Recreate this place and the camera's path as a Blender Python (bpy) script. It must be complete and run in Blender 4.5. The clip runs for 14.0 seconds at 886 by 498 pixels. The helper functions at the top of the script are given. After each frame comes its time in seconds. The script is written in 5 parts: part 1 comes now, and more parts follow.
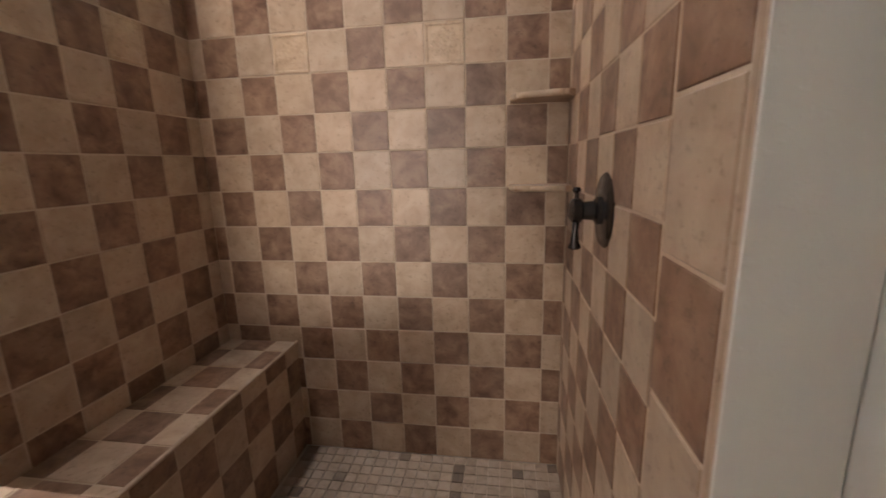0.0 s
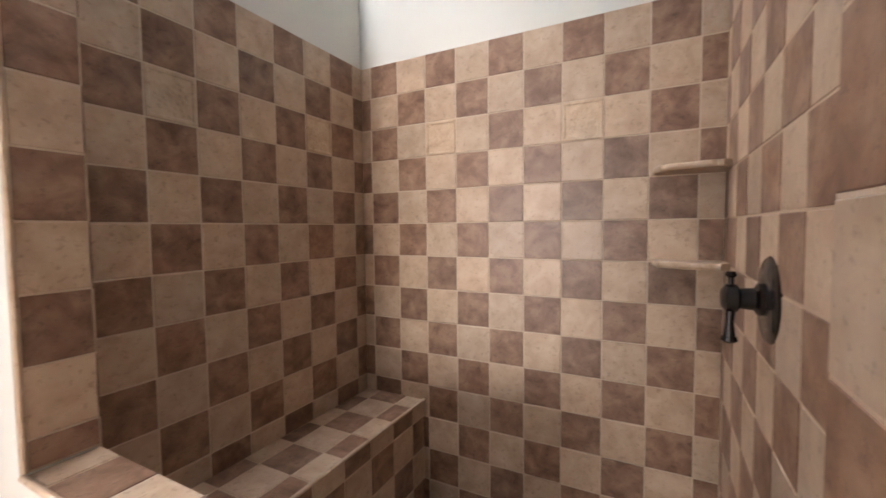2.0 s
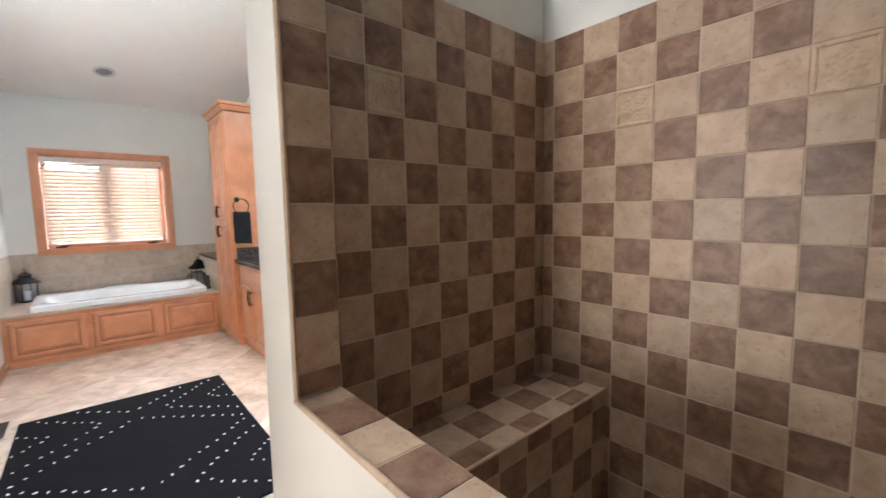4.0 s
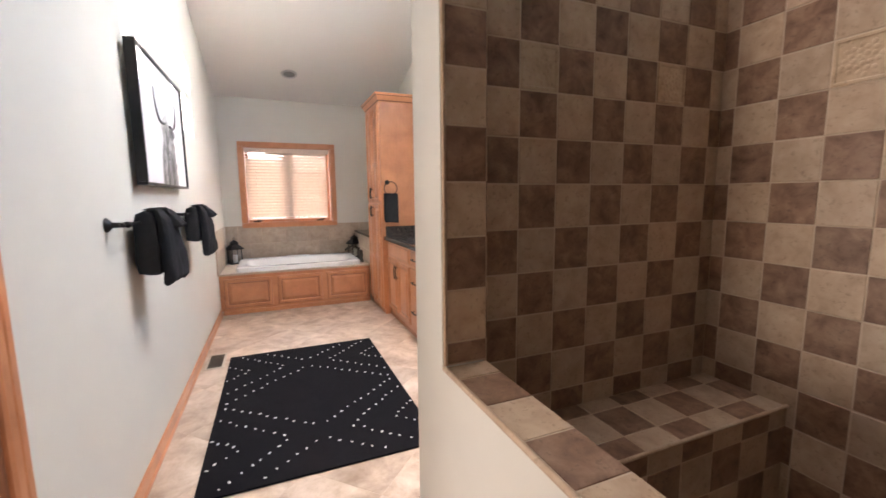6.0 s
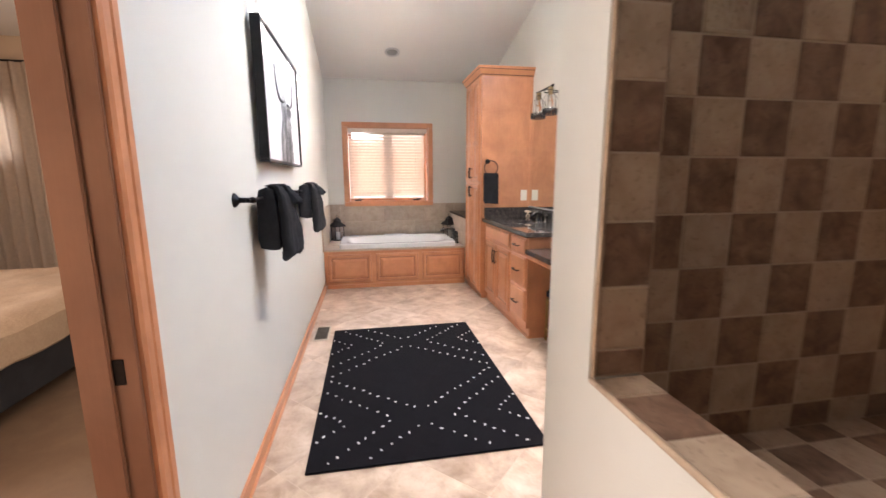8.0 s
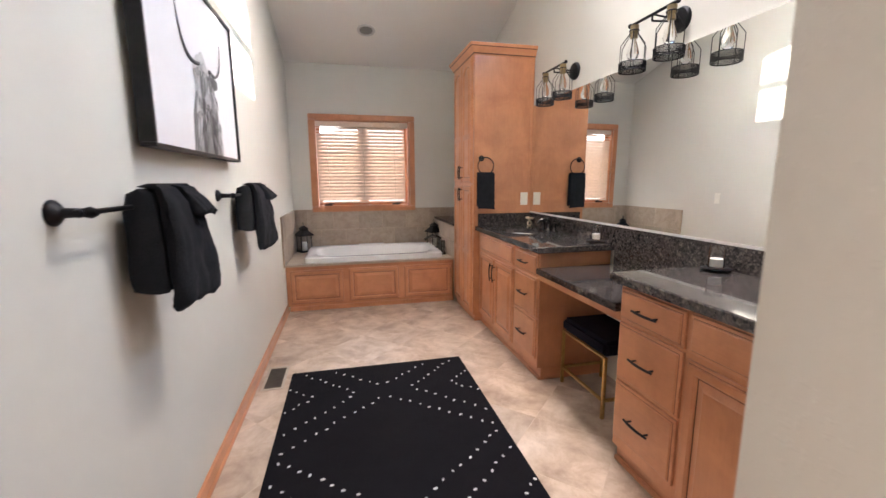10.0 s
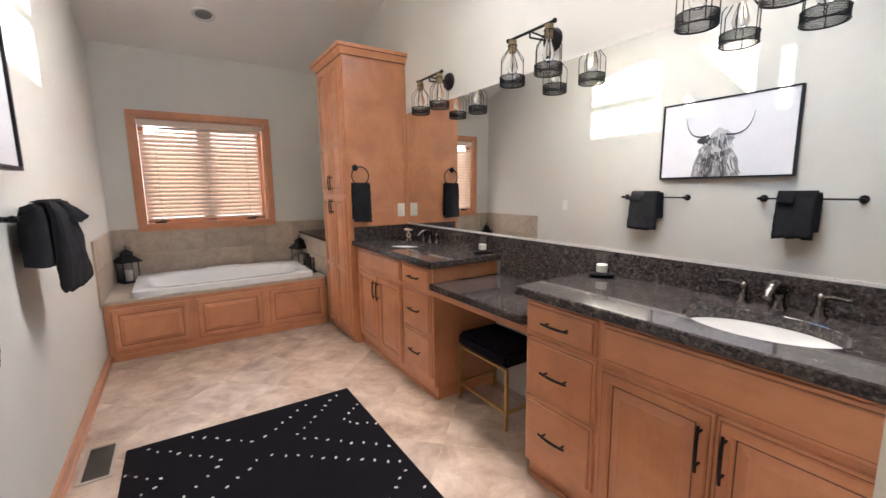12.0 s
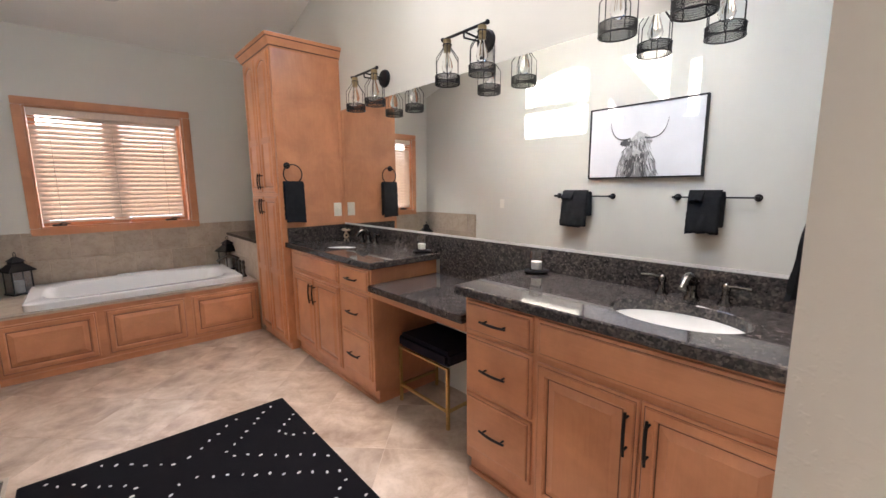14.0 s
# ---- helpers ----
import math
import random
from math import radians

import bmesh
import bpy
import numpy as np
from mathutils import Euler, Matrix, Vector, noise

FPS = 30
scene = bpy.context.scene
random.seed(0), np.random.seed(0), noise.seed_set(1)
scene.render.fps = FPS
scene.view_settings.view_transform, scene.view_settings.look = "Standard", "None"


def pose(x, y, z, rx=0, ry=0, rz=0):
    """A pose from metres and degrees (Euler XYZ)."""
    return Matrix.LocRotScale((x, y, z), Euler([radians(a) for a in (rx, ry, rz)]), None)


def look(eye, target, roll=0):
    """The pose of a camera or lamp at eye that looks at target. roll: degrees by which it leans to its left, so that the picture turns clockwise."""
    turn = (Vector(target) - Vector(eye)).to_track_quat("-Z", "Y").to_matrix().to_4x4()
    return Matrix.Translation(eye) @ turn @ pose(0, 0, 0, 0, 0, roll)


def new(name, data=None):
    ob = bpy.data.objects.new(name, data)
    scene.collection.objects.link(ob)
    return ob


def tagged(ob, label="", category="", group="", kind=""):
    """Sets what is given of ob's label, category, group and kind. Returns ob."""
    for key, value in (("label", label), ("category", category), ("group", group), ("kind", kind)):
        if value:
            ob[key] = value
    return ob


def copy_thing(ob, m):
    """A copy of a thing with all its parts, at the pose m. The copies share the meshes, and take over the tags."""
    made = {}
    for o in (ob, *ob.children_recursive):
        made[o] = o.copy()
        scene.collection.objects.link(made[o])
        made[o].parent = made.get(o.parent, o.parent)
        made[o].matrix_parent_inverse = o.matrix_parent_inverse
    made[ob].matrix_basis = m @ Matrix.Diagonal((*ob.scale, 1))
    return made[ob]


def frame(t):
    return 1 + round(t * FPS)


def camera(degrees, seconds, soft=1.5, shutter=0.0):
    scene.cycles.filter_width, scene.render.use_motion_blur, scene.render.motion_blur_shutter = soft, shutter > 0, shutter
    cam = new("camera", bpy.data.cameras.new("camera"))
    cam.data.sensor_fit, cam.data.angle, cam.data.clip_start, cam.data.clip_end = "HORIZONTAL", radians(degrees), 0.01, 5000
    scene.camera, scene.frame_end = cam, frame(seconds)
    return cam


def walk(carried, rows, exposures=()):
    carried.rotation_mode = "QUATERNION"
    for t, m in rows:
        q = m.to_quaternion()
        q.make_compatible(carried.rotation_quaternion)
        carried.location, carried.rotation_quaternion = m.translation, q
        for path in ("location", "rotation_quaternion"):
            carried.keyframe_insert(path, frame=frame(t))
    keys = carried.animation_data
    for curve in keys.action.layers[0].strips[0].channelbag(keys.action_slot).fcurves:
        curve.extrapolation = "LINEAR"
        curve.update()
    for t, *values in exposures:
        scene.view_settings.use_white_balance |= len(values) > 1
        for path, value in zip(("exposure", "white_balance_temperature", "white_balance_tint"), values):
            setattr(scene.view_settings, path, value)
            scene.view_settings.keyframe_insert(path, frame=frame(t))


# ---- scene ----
cam = camera(94.8, 14.0, 1.5, 0.5)
PATH = [
    (0, (0.025, 0.025, 1.343), (-0.271, 1.96, 0.934), -1.5),
    (0.5, (0.007, 0.016, 1.341), (-0.482, 1.927, 1.007), -1.2),
    (1, (0.049, 0.016, 1.372), (-0.553, 1.91, 1.153), -0.4),
    (1.5, (0.055, 0.008, 1.383), (-0.666, 1.87, 1.274), -0.5),
    (2, (0.051, 0.002, 1.379), (-0.868, 1.775, 1.276), -0.6),
    (2.5, (0.03, -0.016, 1.376), (-1.061, 1.656, 1.252), -0.8),
    (3, (0.001, -0.035, 1.377), (-1.247, 1.52, 1.227), -0.9),
    (5.5, (-0.068, -0.092, 1.368), (-1.841, 0.804, 1.138), -0.8),
    (6, (-0.07, -0.107, 1.361), (-1.904, 0.651, 1.107), -0.6),
    (6.5, (-0.066, -0.125, 1.357), (-1.941, 0.51, 1.075), -0.5),
    (7, (-0.053, -0.135, 1.35), (-1.958, 0.393, 1.046), -0.5),
    (7.5, (-0.117, -0.148, 1.339), (-2.041, 0.289, 1.014), -0.3),
    (8, (-0.285, -0.192, 1.345), (-2.224, 0.164, 1.006), -0.2),
    (8.2, (-0.363, -0.21, 1.346), (-2.307, 0.117, 1.006), -0.1),
    (10.3, (-1.14, -0.097, 1.324), (-3.044, 0.426, 1.005), -0.4),
    (10.5, (-1.197, -0.116, 1.335), (-3.07, 0.515, 1.028), -0.7),
    (11, (-1.278, -0.157, 1.35), (-3.064, 0.694, 1.06), -1.0),
    (11.5, (-1.308, -0.179, 1.351), (-3.021, 0.811, 1.059), -0.9),
    (12, (-1.318, -0.188, 1.348), (-2.975, 0.892, 1.055), -0.7),
    (12.5, (-1.321, -0.184, 1.352), (-2.93, 0.966, 1.056), -0.7),
    (13, (-1.326, -0.176, 1.35), (-2.888, 1.038, 1.055), -0.6),
    (13.5, (-1.331, -0.166, 1.347), (-2.849, 1.101, 1.051), -0.6),
    (14, (-1.328, -0.159, 1.35), (-2.811, 1.147, 1.048), -0.6),
]
EXPOSURES = [(0.0, 3.1, 6350, 15), (1.5, 3.65, 6150, 15), (3.0, 3.45, 5550, 8), (5.5, 2.74, 6450, 16), (8.0, 2.90, 6450, 18), (10.5, 2.40, 6500, 17), (14.0, 2.34, 6450, 17)]

walk(cam, [(t, look(eye, target, roll)) for t, eye, target, roll in PATH], EXPOSURES)

# ---- world, sun, exposure ----
SUN_WAY = Vector((-0.90, -2.36, -0.82)).normalized()
world = bpy.data.worlds.new("world")
scene.world = world
world.use_nodes = True
wt = world.node_tree
sky = wt.nodes.new("ShaderNodeTexSky")
sky.sky_type, sky.sun_disc = "NISHITA", False
sky.sun_elevation = math.asin(-SUN_WAY.z)
sky.sun_rotation = math.atan2(-SUN_WAY.x, -SUN_WAY.y)
wt.links.new(sky.outputs[0], wt.nodes["Background"].inputs[0])
wt.nodes["Background"].inputs[1].default_value = 0.05


def lamp(name, kind, m, power, colour=(1, 1, 1), size=1.0, size_y=None, angle=0.5):
    data = bpy.data.lights.new(name, kind)
    data.energy, data.color = power, colour
    if kind == "AREA":
        data.size = size
        if size_y:
            data.shape, data.size_y = "RECTANGLE", size_y
    if kind == "SUN":
        data.angle = radians(angle)
    ob = new(name, data)
    ob.matrix_world = m
    return ob


lamp("sun", "SUN", look((0, 0, 9), Vector((0, 0, 9)) + SUN_WAY), 5.0, (1.0, 0.94, 0.86))
# sky light standing in the window openings, plus three added fill lamps
lamp("sky_fill_light", "AREA", look((-6.60, 0.125, 1.545), (-5.0, 0.125, 1.545)), 9.5, (1.0, 0.97, 0.95), 1.25, 1.15)
lamp("sky_fill_light", "AREA", look((-2.64, 1.66, 3.08), (-2.0, -0.6, 1.2)), 5.0, (0.20, 0.54, 1.0), 1.9, 0.66)
# added fill lamp over an unseen ceiling opening, brightens floor and vanity
lamp("sky_fill_light", "AREA", pose(-2.85, 1.03, 4.62, 0, -15.6, 0), 27, (1.0, 0.97, 0.94), 0.74, 0.84)
lamp("sky_fill_light", "AREA", look((-6.60, -4.5, 2.1), (-3.0, -3.9, 1.0)), 2, (1.0, 0.95, 0.9), 0.8, 0.9)
# added fill lamp at an unseen bedroom opening, aimed through the door
lamp("sky_fill_light", "AREA", look((-1.45, -5.04, 1.5), (-1.2, 0.0, 1.42)), 26, (1.0, 0.90, 0.80), 2.0, 1.35)
# added fill lamp over a second unseen ceiling opening, brightens the shower
lamp("sky_fill_light", "AREA", pose(-1.65, 1.05, 4.85, 0, -15.6, 0), 14.5, (1.0, 0.97, 0.94), 0.60, 0.70)

# ---- materials ----


def base_mat(name, rough=0.5, metal=0.0):
    m = bpy.data.materials.new(name)
    m.use_nodes = True
    b = m.node_tree.nodes["Principled BSDF"]
    b.inputs["Roughness"].default_value = rough
    b.inputs["Metallic"].default_value = metal
    return m, m.node_tree, b


def coords(nt, stretch=(1, 1, 1), shift=False):
    tc = nt.nodes.new("ShaderNodeTexCoord")
    mp = nt.nodes.new("ShaderNodeMapping")
    mp.inputs["Scale"].default_value = stretch
    nt.links.new(tc.outputs["Object"], mp.inputs["Vector"])
    if shift:
        info = nt.nodes.new("ShaderNodeObjectInfo")
        mul = nt.nodes.new("ShaderNodeVectorMath")
        mul.operation = "SCALE"
        mul.inputs[0].default_value = (37.0, 53.0, 71.0)
        nt.links.new(info.outputs["Random"], mul.inputs["Scale"])
        nt.links.new(mul.outputs[0], mp.inputs["Location"])
    return mp.outputs[0]


def noise_tex(nt, co, scale, detail=4.0, rough=0.6, distort=0.0):
    n = nt.nodes.new("ShaderNodeTexNoise")
    n.inputs["Scale"].default_value, n.inputs["Detail"].default_value = scale, detail
    n.inputs["Roughness"].default_value, n.inputs["Distortion"].default_value = rough, distort
    nt.links.new(co, n.inputs["Vector"])
    return n.outputs["Fac"]


def ramp(nt, fac, stops):
    r = nt.nodes.new("ShaderNodeValToRGB")
    els = r.color_ramp.elements
    while len(els) < len(stops):
        els.new(0.5)
    for e, (p, c) in zip(els, stops):
        e.position, e.color = p, (*c, 1)
    nt.links.new(fac, r.inputs[0])
    return r.outputs[0]


def mix(nt, a, b, fac, how="MIX"):
    m = nt.nodes.new("ShaderNodeMix")
    m.data_type, m.blend_type = "RGBA", how
    for sock, v in ((m.inputs[0], fac), (m.inputs[6], a), (m.inputs[7], b)):
        if isinstance(v, (int, float)):
            sock.default_value = v
        elif isinstance(v, tuple):
            sock.default_value = (*v, 1)
        else:
            nt.links.new(v, sock)
    return m.outputs[2]


def add_bump(nt, bsdf, fac, strength, dist=0.002):
    b = nt.nodes.new("ShaderNodeBump")
    b.inputs["Strength"].default_value, b.inputs["Distance"].default_value = strength, dist
    nt.links.new(fac, b.inputs["Height"])
    nt.links.new(b.outputs[0], bsdf.inputs["Normal"])


def surf(name, c1, c2, scale=6.0, rough=0.5, metal=0.0, fine=60.0, bump=0.1, stretch=(1, 1, 1), shift=False, fine_mix=0.3, spread=0.0, dist=0.002):
    """Two-scale mottled surface; spread varies the brightness piece by piece."""
    m, nt, b = base_mat(name, rough, metal)
    co = coords(nt, stretch, shift)
    big = ramp(nt, noise_tex(nt, co, scale, 5, 0.6, 0.6), [(0.3, c1), (0.7, c2)])
    small = noise_tex(nt, co, fine, 3, 0.6)
    col = mix(nt, big, ramp(nt, small, [(0.3, tuple(v * 0.72 for v in c1)), (0.7, c2)]), fine_mix)
    if spread:
        info = nt.nodes.new("ShaderNodeObjectInfo")
        tone = ramp(nt, info.outputs["Random"], [(0.0, (1 - spread,) * 3), (1.0, (1.0,) * 3)])
        col = mix(nt, col, tone, 1.0, "MULTIPLY")
    nt.links.new(col, b.inputs["Base Color"])
    rr = nt.nodes.new("ShaderNodeMapRange")
    rr.inputs["To Min"].default_value, rr.inputs["To Max"].default_value = max(0.02, rough - 0.08), min(1, rough + 0.08)
    nt.links.new(small, rr.inputs["Value"])
    nt.links.new(rr.outputs[0], b.inputs["Roughness"])
    if bump:
        add_bump(nt, b, small, bump, dist)
    return m


def wood(name, stretch, c1=(0.52, 0.207, 0.094), c2=(0.70, 0.312, 0.153)):
    m, nt, b = base_mat(name, 0.32)
    co = coords(nt, stretch, True)
    grain = noise_tex(nt, co, 5.0, 6, 0.65, 0.8)
    blotch = noise_tex(nt, coords(nt, (1, 1, 1), True), 4.0, 4, 0.6, 0.4)
    col = mix(nt, ramp(nt, grain, [(0.25, c1), (0.75, c2)]), ramp(nt, blotch, [(0.3, tuple(v * 0.82 for v in c1)), (0.7, c2)]), 0.68)
    info = nt.nodes.new("ShaderNodeObjectInfo")
    col = mix(nt, col, ramp(nt, info.outputs["Random"], [(0, (0.90, 0.90, 0.90)), (1, (1, 1, 1))]), 1.0, "MULTIPLY")
    nt.links.new(col, b.inputs["Base Color"])
    add_bump(nt, b, grain, 0.05, 0.001)
    b.inputs["Coat Weight"].default_value = 0.25
    b.inputs["Coat Roughness"].default_value = 0.2
    return m


def tile_mat(name, lo, mid, hi, rough=0.42, size=11.0, warp=0.9, pits=0.32):
    """Stone-look ceramic: clouded glaze with darker veins and pits, each piece its own."""
    m, nt, b = base_mat(name, rough)
    co = coords(nt, (1, 1, 1), True)
    cloud = noise_tex(nt, co, size, 6, 0.62, warp)
    col = ramp(nt, cloud, [(0.30, lo), (0.5, mid), (0.72, hi)])
    spots = noise_tex(nt, co, 55.0, 3, 0.7)
    col = mix(nt, col, ramp(nt, spots, [(0.33, tuple(v * 0.6 for v in lo)), (0.42, (1, 1, 1))]), pits, "MULTIPLY")
    info = nt.nodes.new("ShaderNodeObjectInfo")
    col = mix(nt, col, ramp(nt, info.outputs["Random"], [(0, (0.84, 0.84, 0.85)), (0.5, (0.95, 0.94, 0.93)), (1, (1.0, 0.98, 0.97))]), 1.0, "MULTIPLY")
    nt.links.new(col, b.inputs["Base Color"])
    add_bump(nt, b, spots, 0.12, 0.001)
    return m


def granite_mat():
    m, nt, b = base_mat("granite", 0.055)
    co = coords(nt)
    v = nt.nodes.new("ShaderNodeTexVoronoi")
    v.inputs["Scale"].default_value = 120.0
    nt.links.new(co, v.inputs["Vector"])
    sep = nt.nodes.new("ShaderNodeSeparateColor")
    nt.links.new(v.outputs["Color"], sep.inputs[0])
    cells = ramp(nt, sep.outputs[0], [(0.0, (0.013, 0.012, 0.013)), (0.55, (0.045, 0.038, 0.037)), (0.8, (0.085, 0.069, 0.062)), (1.0, (0.16, 0.137, 0.122))])
    veins = ramp(nt, noise_tex(nt, co, 42.0, 6, 0.72, 0.8), [(0.45, (0.016, 0.014, 0.015)), (0.62, (0.13, 0.105, 0.09))])
    nt.links.new(mix(nt, cells, veins, 0.45), b.inputs["Base Color"])
    return m


def wall_mat(name, c1, c2):
    """Rolled paint over a sprayed orange-peel texture: sparse soft drops on a fine stipple."""
    m, nt, b = base_mat(name, 0.6)
    co = coords(nt)
    nt.links.new(ramp(nt, noise_tex(nt, co, 1.3, 5, 0.6, 0.6), [(0.3, c1), (0.7, c2)]), b.inputs["Base Color"])
    drops = ramp(nt, noise_tex(nt, co, 130.0, 1, 0.5, 0.0), [(0.60, (0, 0, 0)), (0.72, (1, 1, 1))])
    height = mix(nt, drops, noise_tex(nt, co, 170.0, 2, 0.5), 0.22)
    add_bump(nt, b, height, 0.13, 0.003)
    return m


def glass_mat(name, tint=(1, 1, 1), rough=0.0):
    m, nt, b = base_mat(name, rough)
    b.inputs["Base Color"].default_value = (*tint, 1)
    b.inputs["Transmission Weight"].default_value = 1.0
    b.inputs["IOR"].default_value = 1.45
    return m


def thin_mat(name, colour, through_share):
    """Cloth or slat that lets some light through."""
    m, nt, b = base_mat(name, 0.6)
    co = coords(nt, (1, 1, 1))
    col = ramp(nt, noise_tex(nt, co, 30, 4), [(0.3, tuple(v * 0.88 for v in colour)), (0.7, colour)])
    nt.links.new(col, b.inputs["Base Color"])
    tr = nt.nodes.new("ShaderNodeBsdfTranslucent")
    nt.links.new(col, tr.inputs[0])
    mx = nt.nodes.new("ShaderNodeMixShader")
    mx.inputs[0].default_value = through_share
    nt.links.new(b.outputs[0], mx.inputs[1])
    nt.links.new(tr.outputs[0], mx.inputs[2])
    nt.links.new(mx.outputs[0], nt.nodes["Material Output"].inputs[0])
    return m


PAINT = wall_mat("wall_paint", (0.608, 0.595, 0.54), (0.638, 0.625, 0.57))
BED_PAINT = wall_mat("tan_wall_paint", (0.56, 0.43, 0.31), (0.60, 0.47, 0.345))
CEIL = surf("ceiling_paint", (0.78, 0.765, 0.735), (0.81, 0.795, 0.765), 1.1, 0.75, 0, 110, 0.12, fine_mix=0.08)
WOOD_V = wood("maple_upright", (16, 16, 1.3))
WOOD_H = wood("maple_level", (1.3, 16, 16))
WOOD_Y = wood("maple_across", (16, 1.3, 16))
OAK = wood("door_trim_wood", (20, 20, 1.2), (0.33, 0.160, 0.098), (0.42, 0.210, 0.132))
GLAZE = surf("dark_glaze", (0.10, 0.038, 0.017), (0.17, 0.068, 0.030), 10, 0.4)
T_DARK = tile_mat("tile_brown", (0.120, 0.058, 0.030), (0.225, 0.126, 0.076), (0.335, 0.215, 0.140), 0.46, 13.0, 0.4)
T_LIGHT = tile_mat("tile_tan", (0.385, 0.268, 0.175), (0.47, 0.342, 0.233), (0.54, 0.41, 0.29), 0.46, 13.0, 0.4)
T_DECO = tile_mat("tile_relief", (0.37, 0.262, 0.165), (0.485, 0.357, 0.237), (0.565, 0.44, 0.305))
GROUT = surf("grout", (0.48, 0.365, 0.265), (0.56, 0.44, 0.325), 9, 0.85, fine=200, bump=0.3)
F_TILE = tile_mat("floor_tile", (0.31, 0.212, 0.148), (0.52, 0.395, 0.298), (0.73, 0.60, 0.49), 0.32, 5.0, 0.35, 0.12)
F_GROUT = surf("floor_grout", (0.53, 0.41, 0.315), (0.60, 0.475, 0.37), 9, 0.85, fine=200)
M_TILE = tile_mat("mosaic_tan", (0.24, 0.175, 0.12), (0.34, 0.255, 0.185), (0.42, 0.33, 0.25), 0.5)
M_DARK = tile_mat("mosaic_brown", (0.09, 0.06, 0.04), (0.14, 0.095, 0.065), (0.20, 0.14, 0.10), 0.5)
S_TILE = tile_mat("surround_tile", (0.36, 0.285, 0.215), (0.44, 0.36, 0.28), (0.50, 0.415, 0.33), 0.4)
GRANITE = granite_mat()
TUB_WHITE = surf("tub_acrylic", (0.80, 0.80, 0.79), (0.83, 0.83, 0.82), 2, 0.12, bump=0, fine_mix=0.05)
CHINA = surf("white_china", (0.80, 0.79, 0.76), (0.83, 0.82, 0.80), 2, 0.08, bump=0, fine_mix=0.05)
BLACK = surf("black_metal", (0.012, 0.011, 0.012), (0.022, 0.020, 0.021), 20, 0.42, 0.7, 120, 0.05)
BRONZE = surf("oiled_bronze", (0.06, 0.055, 0.053), (0.095, 0.088, 0.085), 12, 0.24, 0.9, 120, 0.0, fine_mix=0.1)
PEWTER = surf("dark_pewter", (0.085, 0.076, 0.068), (0.14, 0.127, 0.115), 25, 0.25, 1.0, 120, 0.03)
BRASS = surf("aged_brass", (0.26, 0.19, 0.10), (0.36, 0.27, 0.15), 25, 0.32, 1.0, 120, 0.03)
GOLD = surf("gold_metal", (0.55, 0.36, 0.14), (0.66, 0.45, 0.20), 25, 0.3, 1.0, 120, 0.02)
MIRROR, _tree, _b = base_mat("mirror_silver", 0.0, 1.0)
_b.inputs["Base Color"].default_value = (0.88, 0.90, 0.88, 1)
# pale, less metallic colour carries the window's reflection on the channel
GLINT_METAL = surf("channel_with_glint", (0.70, 0.70, 0.70), (0.80, 0.80, 0.80), 20, 0.3, 0.35, 120, 0.0)
GLASS = glass_mat("clear_glass")
TOWEL = surf("dark_terry", (0.016, 0.016, 0.018), (0.028, 0.028, 0.031), 14, 0.95, 0, 260, 0.9, fine_mix=0.5, dist=0.006)
RUG = surf("black_rug_pile", (0.004, 0.0035, 0.005), (0.009, 0.008, 0.010), 8, 0.95, 0, 320, 0.8, fine_mix=0.5, dist=0.004)
TUFT = surf("white_tuft", (0.60, 0.59, 0.57), (0.78, 0.77, 0.75), 40, 0.9, 0, 300, 0.5)
VELVET = surf("black_velvet", (0.008, 0.006, 0.010), (0.016, 0.012, 0.020), 10, 0.85, 0, 200, 0.4)
for _m in (TOWEL, RUG, VELVET):
    _m.node_tree.nodes["Principled BSDF"].inputs["Specular IOR Level"].default_value = 0.12
SLAT = thin_mat("blind_slat", (0.80, 0.65, 0.53), 0.10)
CORD = surf("blind_cord", (0.75, 0.70, 0.60), (0.82, 0.77, 0.68), 30, 0.8)
PLASTIC = surf("ivory_plastic", (0.78, 0.75, 0.66), (0.82, 0.79, 0.71), 5, 0.35, bump=0)
CANDLE = surf("candle_wax", (0.74, 0.72, 0.64), (0.80, 0.78, 0.71), 8, 0.5, bump=0.03)
CANVAS = surf("print_paper", (0.70, 0.70, 0.73), (0.75, 0.75, 0.78), 3, 0.35, bump=0.0, fine_mix=0.04)
INK_D = surf("ink_dark", (0.035, 0.035, 0.037), (0.13, 0.13, 0.135), 26, 0.45, 0, 140, 0.0, (3, 1, 0.4), fine_mix=0.5)
INK_M = surf("ink_grey", (0.16, 0.16, 0.165), (0.38, 0.38, 0.385), 26, 0.45, 0, 140, 0.0, (3, 1, 0.4), fine_mix=0.5)
INK_L = surf("ink_pale", (0.40, 0.40, 0.41), (0.62, 0.62, 0.63), 26, 0.45, 0, 140, 0.0, (3, 1, 0.4), fine_mix=0.5)
REGISTER = surf("register_metal", (0.10, 0.085, 0.07), (0.15, 0.13, 0.11), 12, 0.45, 0.5)
CARPET = surf("bedroom_carpet", (0.19, 0.115, 0.07), (0.25, 0.16, 0.10), 6, 0.95, 0, 240, 0.7)
SHEET = surf("tan_bedding", (0.44, 0.31, 0.21), (0.54, 0.40, 0.28), 4, 0.85, 0, 60, 0.3, dist=0.01)
BED_DARK = surf("dark_bed_cloth", (0.016, 0.017, 0.022), (0.03, 0.03, 0.037), 9, 0.9, 0, 160, 0.4)
CURTAIN = thin_mat("curtain_cloth", (0.60, 0.49, 0.39), 0.3)
CAN_GREY = surf("can_trim", (0.55, 0.55, 0.55), (0.62, 0.62, 0.62), 6, 0.5)
